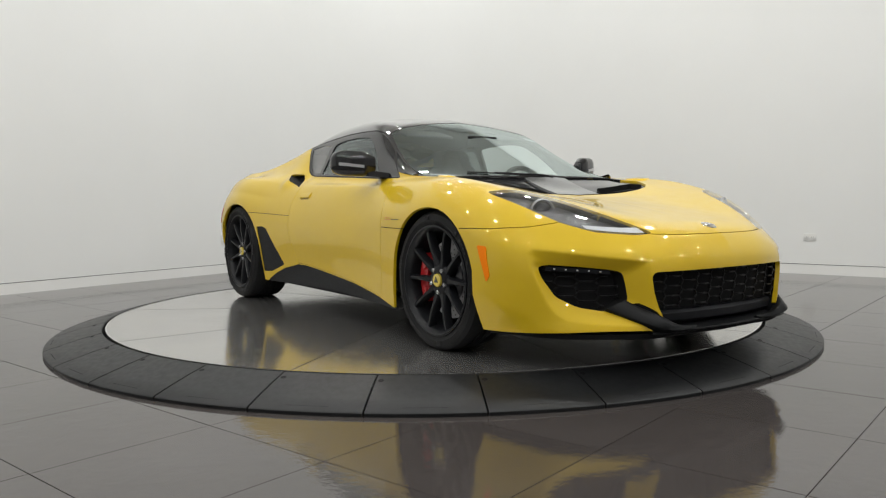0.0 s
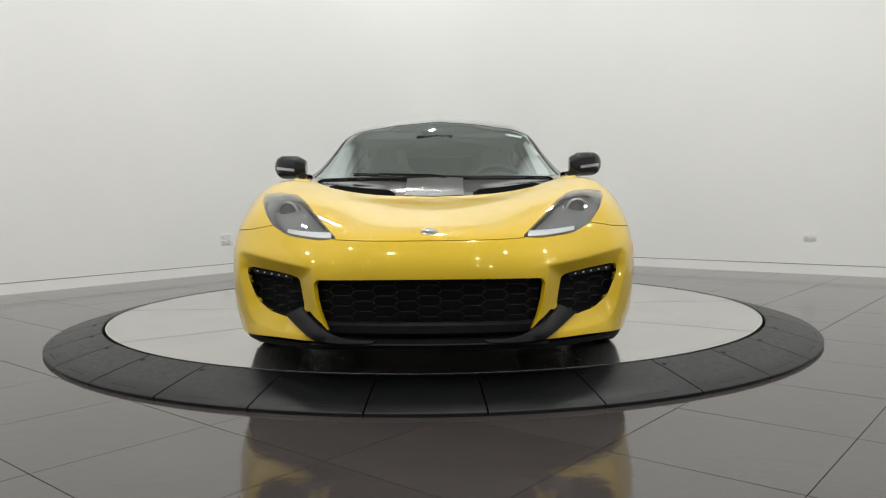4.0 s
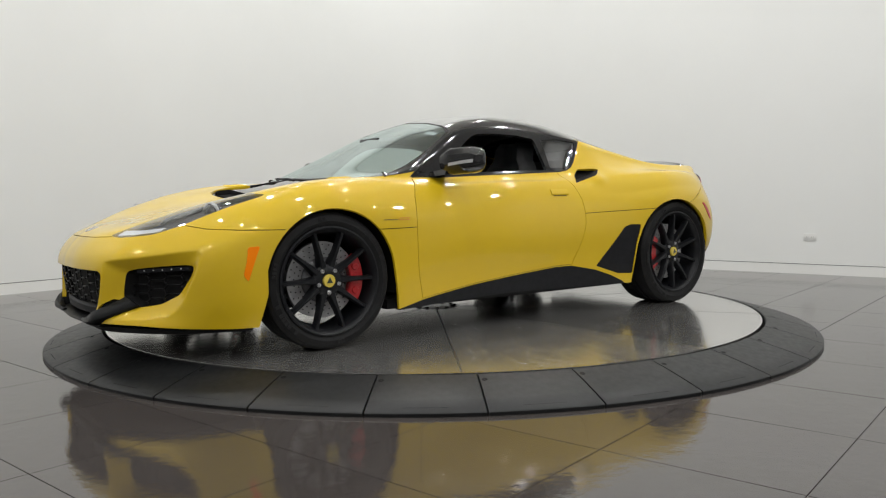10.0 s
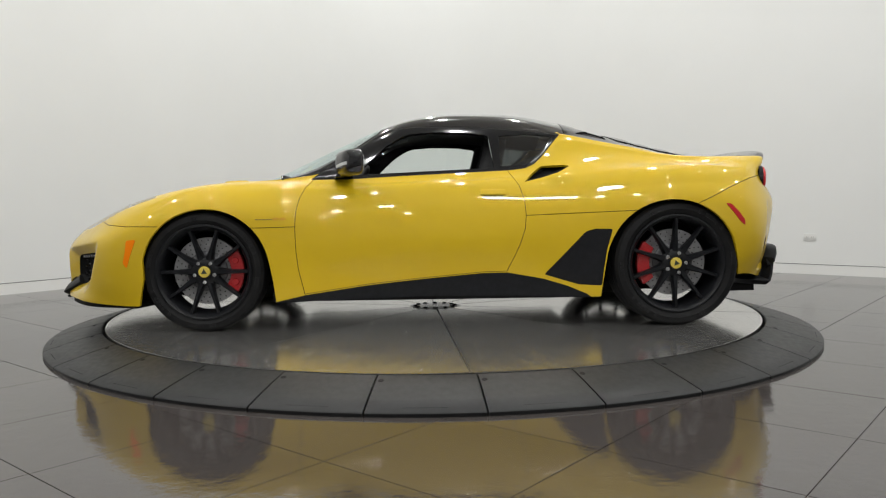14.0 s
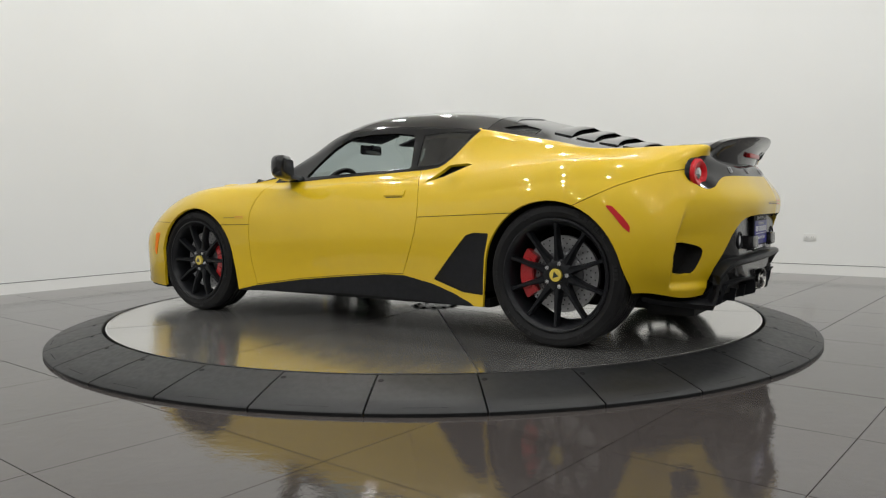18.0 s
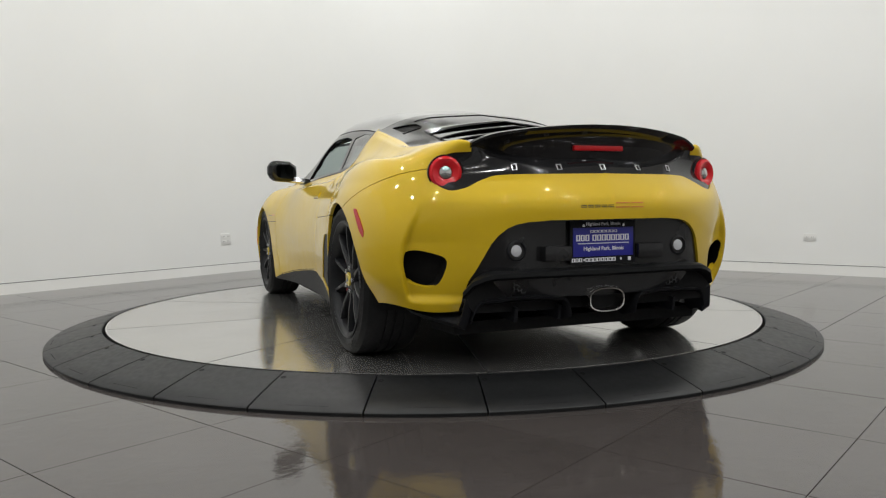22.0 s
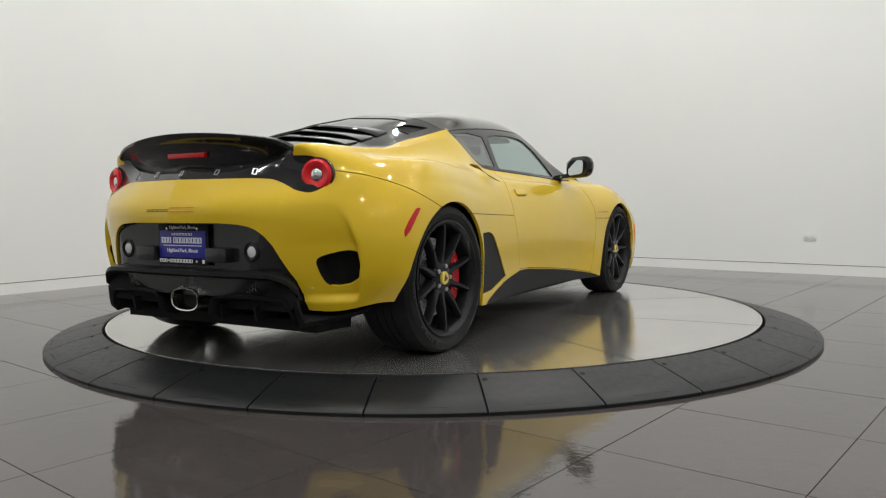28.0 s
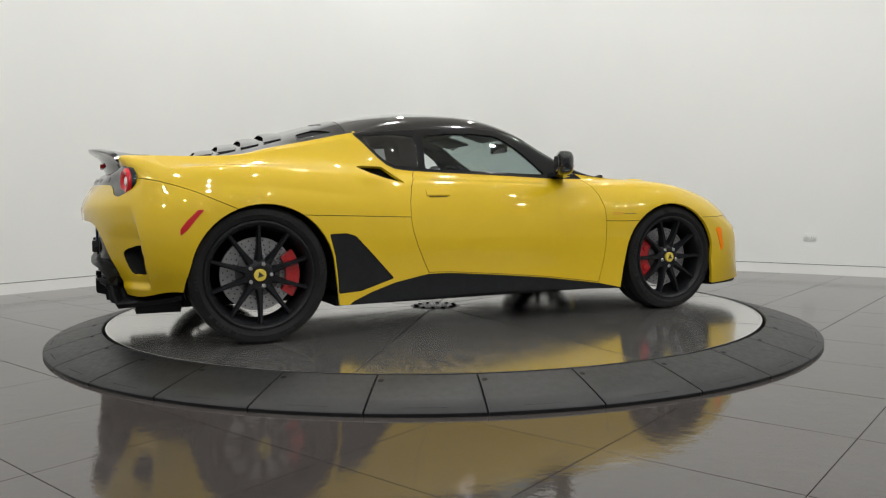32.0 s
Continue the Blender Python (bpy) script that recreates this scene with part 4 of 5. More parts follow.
def spoke_bm(ri, y_out):
    """One straight tapered spoke along +x, with a raised spine."""
    bm = bmesh.new()
    rows = []
    for x, w, top, thick in ((.055, .023, y_out - .020, .05), (.10, .016, y_out - .016, .046), (ri * .6, .0118, y_out - .008, .042), (ri - .030, .0098, y_out - .004, .040), (ri - .006, .013, y_out - .006, .045)):
        rows.append([bm.verts.new((x, y, z)) for z, y in ((-w, top - thick), (-w, top - .012), (-w * .55, top), (w * .55, top), (w, top - .012), (w, top - thick))])
    for a, b in zip(rows, rows[1:]):
        for i in range(6):
            bm.faces.new((a[i], b[i], b[(i + 1) % 6], a[(i + 1) % 6]))
    bm.faces.new(rows[0])
    bm.faces.new(rows[-1][::-1])
    bmesh.ops.recalc_face_normals(bm, faces=bm.faces[:])
    return sharp(bm, 30)


def wheel(cx, cy, cz, R, ri, w, sgn, caliper_at, spin=0):
    """A wheel with its outer face towards +y, mirrored by a half turn for the right side."""
    turn = Matrix() if sgn > 0 else Matrix.Rotation(math.pi, 4, "Z")
    barrel = spun([(ri - .012, -w * .9), (ri, -w * .9), (ri, -.008), (ri + .010, -.004), (ri + .010, .004), (ri + .002, .006), (ri - .010, -.004), (ri - .020, -.03), (ri - .030, -.10), (ri - .034, -w * .55)], 80, "Y", angle=30)
    wh = part("wheel", barrel, M_RIM, car, "satin black ten-spoke alloy wheel", at=Matrix.Translation((cx, sgn * cy, cz)) @ turn @ Matrix.Rotation(radians(spin), 4, "Y"))
    t = tyre_bm(R, ri, w)
    part("tyre", t, M_TYRE, wh, "black low-profile tyre", at=Matrix.Translation((0, -w * .46, 0)))
    letters = bmesh.new()
    rl = (R + ri) / 2 + .004
    for a0, n, w2 in ((20, 8, .016), (96, 4, .010), (158, 5, .014), (200, 8, .016), (276, 4, .010), (338, 5, .014)):
        for k in range(n):
            if (k * 7 + n) % 5 == 0:
                continue
            m = Matrix.Rotation(radians(a0 + k * w2 * 1.35 / rl * 57.3), 4, "Y") @ Matrix.Translation((rl, w * .040 + .0005, 0))
            bmesh.ops.create_cube(letters, size=1, matrix=m @ Matrix.Diagonal((.020, .002, w2, 1)))
    tagged(part("sidewall_lettering", letters, M_TYRE_L, wh, "raised rubber lettering on the tyre", smooth=False), kind="stuff")
    sp = None
    for k in range(10):
        m = Matrix.Rotation(radians(36 * k), 4, "Y")
        if sp is None:
            sp = part("spoke", spoke_bm(ri - .008, -.006), M_RIM, wh, at=m)
        else:
            o = new("spoke", sp.data)
            o.parent, o.matrix_basis = wh, m
    part("hub", spun([(0, -.055), (.075, -.055), (.078, -.035), (.062, -.022), (.036, -.020), (.034, -.028), (0, -.028)], 40, "Y"), M_RIM, wh)
    cap = part("centre_cap", spun([(0, -.03), (.031, -.03), (.031, -.014), (.028, -.011), (0, -.010)], 32, "Y"), M_BADGE, wh, "yellow round centre cap with a dark emblem")
    part("emblem", prism([(.016, -.010), (0, .018), (-.016, -.010)], -.0102, -.0085, "Y"), M_GREEN, cap)
    bolt = None
    for k in range(5):
        a = radians(90 + 72 * k + 180)
        m = Matrix.Translation((.056 * math.cos(a), 0, .056 * math.sin(a)))
        if bolt is None:
            bolt = part("lug_bolt", spun([(0, -.03), (.010, -.03), (.010, -.016), (.008, -.014), (.005, -.014), (.0045, -.02), (0, -.02)], 12, "Y"), M_STEEL, wh, "steel wheel bolt", at=m)
        else:
            o = new("lug_bolt", bolt.data)
            o.parent, o.matrix_basis = wh, m
    # brake behind the spokes
    rd = .184
    y0 = sgn * (cy - .105)
    brake = part("brake_disc", spun([(rd * .45, -.014), (rd, -.014), (rd, .014), (rd * .45, .014)], 64, "Y"), M_BRAKE, car, "drilled steel brake disc", at=Matrix.Translation((cx, y0, cz)))
    part("disc_bell", spun([(0, -.02), (rd * .60, -.02), (rd * .60, .024), (rd * .52, .034), (0, .034)] if sgn > 0 else [(0, .02), (rd * .60, .02), (rd * .60, -.024), (rd * .52, -.034), (0, -.034)], 40, "Y"), M_BELL, brake, "dark grey disc bell")
    holes = bmesh.new()
    for k in range(30):
        for j in range(3):
            a = 2 * math.pi * (k + j * .33) / 30
            rr = rd * (.68 + .12 * j)
            add_spun(holes, [(0, .0142), (.0038, .0142), (.0038, .0150), (0, .0150)] if sgn > 0 else [(0, -.0142), (.0038, -.0142), (.0038, -.0150), (0, -.0150)], 6, "Y", (rr * math.cos(a), 0, rr * math.sin(a)), closed=False)
    tagged(part("drill_hole", holes, M_DARK, brake, "rows of small drilled holes"), kind="stuff")
    a0 = caliper_at
    pts_o = [((rd + .022) * math.cos(radians(a0 + d)), (rd + .022) * math.sin(radians(a0 + d))) for d in range(-36, 37, 4)]
    pts_i = [((rd - .048) * math.cos(radians(a0 + d)), (rd - .048) * math.sin(radians(a0 + d))) for d in range(36, -37, -4)]
    lo, hi = (.006, .050) if sgn > 0 else (-.050, -.006)
    cal = part("brake_caliper", prism(pts_o + pts_i, lo, hi, "Y", .004), M_RED, car, "red painted brake caliper", at=Matrix.Translation((cx, y0, cz)))
    for d in (-20, 20):
        a = radians(a0 + d)
        part("piston_boss", spun([(0, sgn * .045), (.019, sgn * .045), (.019, sgn * .054), (.016, sgn * .058), (0, sgn * .058)], 20, "Y", ((rd - .013) * math.cos(a), 0, (rd - .013) * math.sin(a))), M_RED, cal)
    return wh


for sgn in (1, -1):
    wheel(1.2875, .878, .326, .327, .250, .235, sgn, 180)
    wheel(-1.2875, .908, .342, .343, .259, .285, sgn, 0, 18)

# ---- parts fitted on the body ----
def body_tree():
    from mathutils.bvhtree import BVHTree
    vs = [Vector(p) for p in GRID.reshape(-1, 3)]
    fs = [(i * NR + j, (i + 1) * NR + j, (i + 1) * NR + j + 1, i * NR + j + 1) for i in range(NS - 1) for j in range(NR - 1)]
    return BVHTree.FromPolygons(vs, fs)


TREE = body_tree()


def skin(view, u, v):
    """The place and outward normal of the left half of the body, met along one axis."""
    eye, way = {"side": ((u, 3, v), (0, -1, 0)), "front": ((4, u, v), (-1, 0, 0)), "back": ((-4, u, v), (1, 0, 0)), "top": ((u, v, 3), (0, 0, -1))}[view]
    p, nrm, _, _ = TREE.ray_cast(Vector(eye), Vector(way))
    if p is None:
        p, nrm, _, _ = TREE.find_nearest(Vector(eye) + Vector(way) * 2)
    if nrm.dot(Vector(way)) > 0:
        nrm = -nrm
    return p, nrm


def frame_at(p, nrm, along):
    """A pose at p whose z axis is nrm and whose x axis runs along."""
    x = Vector(along) - nrm * nrm.dot(Vector(along))
    x.normalize()
    y = nrm.cross(x)
    return Matrix.Translation(p) @ Matrix((x, y, nrm)).transposed().to_4x4()


def sides(name, make, material, label="", parent=None, smooth=True):
    """The same part on the left and on the right."""
    a = part(name, make(), material, parent or car, label, smooth)
    b = part(name, flipped(make()), material, parent or car, label, smooth)
    return a, b


def sweep(path, section, closed=True):
    """Draws a section of (outwards, upwards) along a path that lies flat."""
    bm = bmesh.new()
    pts = [Vector(p) for p in path]
    rows = []
    for i, p in enumerate(pts):
        d = pts[min(i + 1, len(pts) - 1)] - pts[max(i - 1, 0)]
        d.z = 0
        d.normalize()
        out = Vector((d.y, -d.x, 0))
        sec = section(i / (len(pts) - 1)) if callable(section) else section
        rows.append([bm.verts.new(p + out * o + Vector((0, 0, h))) for o, h in sec])
    n = len(rows[0])
    for a, b in zip(rows, rows[1:]):
        for i in range(n):
            bm.faces.new((a[i], b[i], b[(i + 1) % n], a[(i + 1) % n]))
    bm.faces.new(rows[0][::-1])
    bm.faces.new(rows[-1])
    bmesh.ops.recalc_face_normals(bm, faces=bm.faces[:])
    return sharp(bm, 32)


def loft(rows, cap=True, loop=True, angle=32):
    """Skins a row of equal outlines."""
    bm = bmesh.new()
    vs = [[bm.verts.new(p) for p in r] for r in rows]
    n = len(vs[0])
    for a, b in zip(vs, vs[1:]):
        for i in range(n if loop else n - 1):
            bm.faces.new((a[i], b[i], b[(i + 1) % n], a[(i + 1) % n]))
    if cap and loop:
        bm.faces.new(vs[0][::-1])
        bm.faces.new(vs[-1])
    bmesh.ops.recalc_face_normals(bm, faces=bm.faces[:])
    return sharp(bm, angle)


# Front splitter: a thin lip that turns up into a fang before each corner intake.
def nose_path(z, out=0.0, end=1.70):
    keys = [(0, 2.235 + out, 0, z), (.25, 2.222 + out, .22, z), (.45, 2.212 + out, .40, z), (.6, 2.15 + out, .53, z), (.8, 1.955 + out * .6, .735, z), (1, end, .835, z)]
    half = [tuple(p) for p in glide(keys, np.linspace(0, 1, 25))]
    return [(x, -y, h) for x, y, h in half[::-1]] + half[1:]


lip = [p for p in nose_path(.160, -.002) if abs(p[1]) < .47]
part("splitter", sweep(lip, [(-.05, -.008), (.016, -.008), (.022, -.003), (.019, .002), (-.002, .009), (-.05, .016)]), M_SEMI, car, "black front splitter lip")
part("undertray", sweep(nose_path(.118, -.03, 1.66), [(-.30, .010), (.0, .010), (.010, .016), (.010, .034), (-.30, .034)]), M_DARK, car, "black undertray edge below the bumper")


def fang_blade():
    """The flat-sided blade that runs from the corner intake down into the splitter lip."""
    rims = [((2.110, .497, .286), (2.077, .573, .250)), ((2.124, .488, .276), (2.096, .557, .240)), ((2.168, .452, .250), (2.152, .512, .214)), ((2.222, .402, .220), (2.226, .452, .184)),
            ((2.236, .352, .194), (2.242, .405, .170)), ((2.238, .29, .177), (2.247, .33, .161)), ((2.228, .20, .170), (2.238, .22, .160))]
    keys_i, keys_o = [(k, *a) for k, (a, b) in enumerate(rims)], [(k, *b) for k, (a, b) in enumerate(rims)]
    at = np.linspace(0, len(rims) - 1, 31)
    nrm = Vector((.84, .30, .45)).normalized()
    rows = []
    for i, o in zip(glide(keys_i, at), glide(keys_o, at)):
        i, o = Vector(i), Vector(o)
        rows.append([tuple(p) for p in (i - nrm * .03, i + nrm * .004, i.lerp(o, .06) + nrm * .008, i.lerp(o, .5) + nrm * .009, i.lerp(o, .94) + nrm * .008, o + nrm * .004, o - nrm * .03)])
    return loft(rows, angle=55)


sides("fang_blade", fang_blade, M_SEMI, "black blade that sweeps from the corner intake into the splitter")


# Grilles of long six-sided cells.
def honeycomb(outline, cell_w, cell_h, place, bar, both=False):
    bm = bmesh.new()
    us, vs = [p[0] for p in outline], [p[1] for p in outline]
    a, b, h = cell_w * .5, cell_w * .34, cell_h * .5
    dx = a + b
    ci0, ci1 = int(math.floor(min(us) / dx)) - 1, int(math.ceil(max(us) / dx)) + 1
    cj0, cj1 = int(math.floor(min(vs) / cell_h)) - 1, int(math.ceil(max(vs) / cell_h)) + 1
    for i in range(ci0, ci1 + 1):
        for j in range(cj0, cj1 + 1):
            cu, cv = i * dx, j * cell_h + (cell_h / 2 if i % 2 else 0)
            six = [(cu - b, cv + h), (cu + b, cv + h), (cu + a, cv), (cu + b, cv - h)]
            for p, q in zip(six, six[1:]):
                if inside(outline, *p) or inside(outline, *q):
                    s, e = p, q
                    for _ in range(2):
                        if not inside(outline, *s):
                            s = ((s[0] + e[0]) / 2, (s[1] + e[1]) / 2)
                        if not inside(outline, *e):
                            e = ((s[0] + e[0]) / 2, (s[1] + e[1]) / 2)
                    add_tube(bm, [place(*s), place(*e)], bar, 4)
    return bm


def both_ways(poly):
    right = [(-u, v) for u, v in poly if u > 0.005]
    left = [(u, v) for u, v in poly if u > 0.005]
    return left + right[::-1]


def nose_place(back):
    def f(u, v):
        p, nrm = skin("front", abs(u), v)
        return Vector((p.x - back, u, v))
    return f


GRILLE_ALL = [(-.425, .402), (.425, .402), (.440, .385), (.430, .32), (.404, .245), (-.404, .245), (-.430, .32), (-.440, .385)]
part("grille_mesh", honeycomb(GRILLE_ALL, .098, .040, nose_place(.022), .0042), M_MESH, car, "black mesh of the front grille")
low_bar = [(2.235 - .30 * (k / 8 * .40) ** 2 - .02, k / 8 * .405, .226) for k in range(9)]
low_bar = [(x, -y, z) for x, y, z in low_bar[::-1]] + low_bar[1:]
part("grille_bar", sweep(low_bar, [(-.03, -.03), (.006, -.030), (.010, .0), (.0, .012), (-.03, .014)]), M_SATIN, car, "black lower bar of the grille")
sides("intake_mesh", lambda: honeycomb(grown(FOG_EDGE, -.008), .080, .040, nose_place(.034), .0042), M_MESH, "black mesh of the corner intake")


def day_lamp():
    rows = []
    for k in range(9):
        y = .545 + k / 8 * .20
        z = .4105 + (y - .52) * .083 - .011
        p, nrm = skin("front", y, z)
        rows.append([(p.x - .030, y, z - .010), (p.x - .010, y, z - .011), (p.x - .008, y, z + .006), (p.x - .030, y, z + .009)])
    return loft(rows)


for day in sides("day_lamp", day_lamp, M_SATIN, "dark running lamp strip in the corner intake"):
    sg = 1 if sum(v.co.y for v in day.data.vertices) > 0 else -1
    for k in range(5):
        y = .575 + k * .036
        z = .4105 + (y - .52) * .083 - .013
        p, nrm = skin("front", y, z)
        part("led", box((.004, .009, .006), (p.x - .0085, sg * y, z), .001), M_LAMPGREY, day)


# Headlamps: a bowl, a projector, a bright strip along the lower edge.
def lamp_bowl():
    b = REGIONS["headlamp_lens"].copy()
    shell(b, 0.0, 0.035)
    return b


sides("headlamp_bowl", lamp_bowl, M_BOWL, "dark grey headlamp bowl")
for sgn in (1, -1):
    p, nrm = skin("front", .615, .655)
    pr = part("projector", spun([(0, .020), (.022, .016), (.036, .004), (.040, -.010), (.050, -.012), (.052, -.030), (0, -.032)], 28, "X"), M_GLOSS, car, "round projector lamp", at=Matrix.Translation((p.x - .088, sgn * .628, .645)) @ Matrix.Rotation(sgn * .35, 4, "Z"))
    part("projector_ring", spun([(.046, -.006), (.056, -.006), (.056, .002), (.050, .006)], 32, "X"), M_GREY, pr)


def lamp_strip(inset):
    def f():
        rows = []
        for k in range(13):
            t = k / 12
            y = .385 + t * .20
            z = .5555 + t * t * .018
            p, nrm = skin("front", y, z + .004)
            q, _ = skin("front", y + .004, z + .020 + .006 * (1 - t))
            rows.append([p - nrm * inset, q - nrm * inset, q - nrm * (inset + .012), p - nrm * (inset + .012)])
        return loft(rows)
    return f


sides("running_strip", lamp_strip(.006), M_STRIP, "bright strip along the foot of the headlamp")


# Raised pads at the rear corners of the bonnet.
def pad():
    bm = bmesh.new()
    rows = []
    for k in range(7):
        t = k / 6 * 2 - 1
        w = .042 * math.sqrt(max(0.02, 1 - t * t))
        row = []
        for s in (-1, -.8, 0, .8, 1):
            p, nrm = skin("top", 1.13 + t * .085 + s * w * .25, .685 + s * w)
            row.append(bm.verts.new(p + nrm * (.007 if abs(s) < .9 and abs(t) < .95 else -.002)))
        rows.append(row)
    for a, b in zip(rows, rows[1:]):
        for i in range(4):
            bm.faces.new((a[i], b[i], b[i + 1], a[i + 1]))
    bmesh.ops.recalc_face_normals(bm, faces=bm.faces[:])
    return bm


sides("bonnet_pad", pad, M_YELLOW, "small raised yellow pad on the bonnet corner")

# Flat panel between the two bonnet vents.
rows = []
for k in range(9):
    x = 1.075 + k / 8 * .262
    row = []
    for y, o in ((-.150, -.012), (-.146, .0005), (-.07, .002), (0, .0025), (.07, .002), (.146, .0005), (.150, -.012)):
        p, nrm = skin("top", x, abs(y) + .0005)
        row.append((p.x + nrm.x * o, y, p.z + o))
    rows.append(row)
part("bonnet_panel", loft(rows, angle=30), M_GRAPHITE, car, "graphite panel between the bonnet vents")

# Bonnet badge.
p, nrm = skin("front", 0.001, .578)
badge = part("bonnet_badge", spun([(0, .004), (.028, .003), (.034, 0), (.034, -.006), (0, -.006)], 32, "Z"), M_CHROME, car, "round metal bonnet badge", at=frame_at(Vector((p.x, 0, p.z)), Vector((nrm.x, 0, nrm.z)).normalized(), (0, 1, 0)))
part("emblem", prism([(.016, -.010), (0, .016), (-.016, -.010)], .003, .0055, "Z"), M_GREY, badge)


# Door handles.
def handle():
    rows = []
    for k in range(9):
        u = -.222 - k / 8 * .138
        row = []
        for v, o in ((.758, .0005), (.757, .004), (.745, .007), (.728, .007), (.722, .0005)):
            p, nrm = skin("side", u, v)
            row.append(tuple(p + nrm * o))
        rows.append(row)
    return loft(rows)


# Thin dark strip that paints in the shadow under the handle.
def handle_shade():
    rows = []
    for k in range(9):
        u = -.236 - k / 8 * .110
        row = []
        for v in (.7215, .7175):
            p, nrm = skin("side", u, v)
            row.append(tuple(p + nrm * .0012))
        for v in (.7175, .7215):
            p, nrm = skin("side", u, v)
            row.append(tuple(p - nrm * .010))
        rows.append(row)
    return loft(rows)


for d, (fh, fp) in zip(doors, ((handle(), handle_shade()), (flipped(handle()), flipped(handle_shade())))):
    hd = part("door_handle", fh, M_YELLOW, d, "yellow flush door handle")
    part("handle_shade", fp, M_SEAM, hd)


# Mirrors.
def mirror_shell():
    rows = []
    for k in range(13):
        t = k / 12
        y = .778 + t * .205
        c = math.sqrt(max(0.0, 1 - max(0.0, (t - .62) / .40) ** 2.6))
        b = min(1.0, .62 + t * 1.6)
        hx, hz = .056 * c * b, .070 * c * b
        cx, cz = .538 - .095 * t, .902 + .010 * t
        row = []
        for a in range(20):
            q = 2 * math.pi * a / 20
            cs, sn = math.cos(q), math.sin(q)
            ex = .75 if cs > 0 else .35
            row.append((cx + hx * math.copysign(abs(cs) ** ex, cs), y, cz + hz * math.copysign(abs(sn) ** .62, sn)))
        rows.append(row)
    return loft(rows, angle=55)


def mirror_face():
    bm = prism(rounded([(.805, .852), (.925, .864), (.93, .950), (.81, .950)], .025, 4), .4765, .4825, "X")
    for v in bm.verts:
        v.co.x -= .463 * (v.co.y - .778)
    return bm


def mirror_arm():
    rows = []
    for k in range(6):
        t = k / 5
        y = .665 + t * .155
        rows.append([(.60 - .03 * t, y, .822 + .012 * t), (.585 - .03 * t, y, .848 + .022 * t), (.495 + .0 * t, y, .852 + .02 * t), (.485 + .0 * t, y, .830 + .012 * t)])
    return loft(rows)


def mirror_strip():
    rows = []
    for k in range(7):
        t = k / 6
        y = .845 + t * .118
        u = (y - .778) / .205
        x = .538 - .095 * u + .0575 * math.sqrt(max(0.05, 1 - max(0, (u - .62) / .40) ** 2.6))
        rows.append([(x - .014, y, .882 + t * .014), (x + .001, y, .880 + t * .014), (x + .001, y, .895 + t * .016), (x - .014, y, .897 + t * .016)])
    return loft(rows)


for ms, fc, st in zip(sides("mirror_shell", mirror_shell, M_GLOSS, "gloss black door mirror"), (mirror_face(), flipped(mirror_face())), (mirror_strip(), flipped(mirror_strip()))):
    part("mirror_glass", fc, mat("mirror", (.85, .86, .86), .02, 1.0), ms, "mirror glass")
    part("indicator", st, M_SILVER, ms, "silver indicator strip")
sides("mirror_arm", mirror_arm, M_GLOSS, "black mirror arm")

# Wipers at the foot of the windscreen.
def foot(y, lift, up):
    """A place on the windscreen, up metres above its foot."""
    p, nrm = skin("top", 1.045 - .16 * (abs(y) / .6) ** 2 - up, abs(y))
    q = p + nrm * lift
    return (q.x, y, q.z)


part("wiper_blade", tube([foot(-.06 - .048 * k, .004, -.012 + .0016 * k) for k in range(9)], .0036, 6), M_SATIN, car, "black wiper blade")
part("wiper_arm", tube([foot(.06, .002, -.03), foot(-.02, .007, -.018), foot(-.17, .009, -.006), foot(-.30, .008, -.002)], [.007, .006, .004, .0035], 6), M_SATIN, car, "black wiper arm")


# Tail spoiler.
def spoiler_row(y):
    a = min(1.0, abs(y) / .545)
    te = -2.045 + .42 * y * y
    top = 1.000 - .17 * y * y - .022 * max(0, (abs(y) - .44) / .105) ** 2
    low = .850 + .036 * a ** 4
    return [(-1.60, y, .930 + .010 * (1 - a * a)), (-1.78, y, .945 + .016 * (1 - a * a)), (-1.90, y, top - .012), (te + .03, y, top), (te, y, top - .004), (te + .004, y, top - .014),
            (te + .040, y, top - .034), (te + .062, y, top - .065), (te + .070, y, (top + low) / 2 - .02), (te + .085, y, low + .010), (te + .12, y, low), (-1.80, y, low), (-1.66, y, .88)]


ys = [(-.545 + 1.09 * k / 44) for k in range(45)]
spoiler = part("spoiler", loft([spoiler_row(y) for y in ys], angle=40), M_GLOSS, car, "gloss black tail spoiler")
part("brake_lamp", box((.02, .235, .022), (-1.978, 0, .905), .005), M_REDLENS, spoiler, "red high brake lamp")

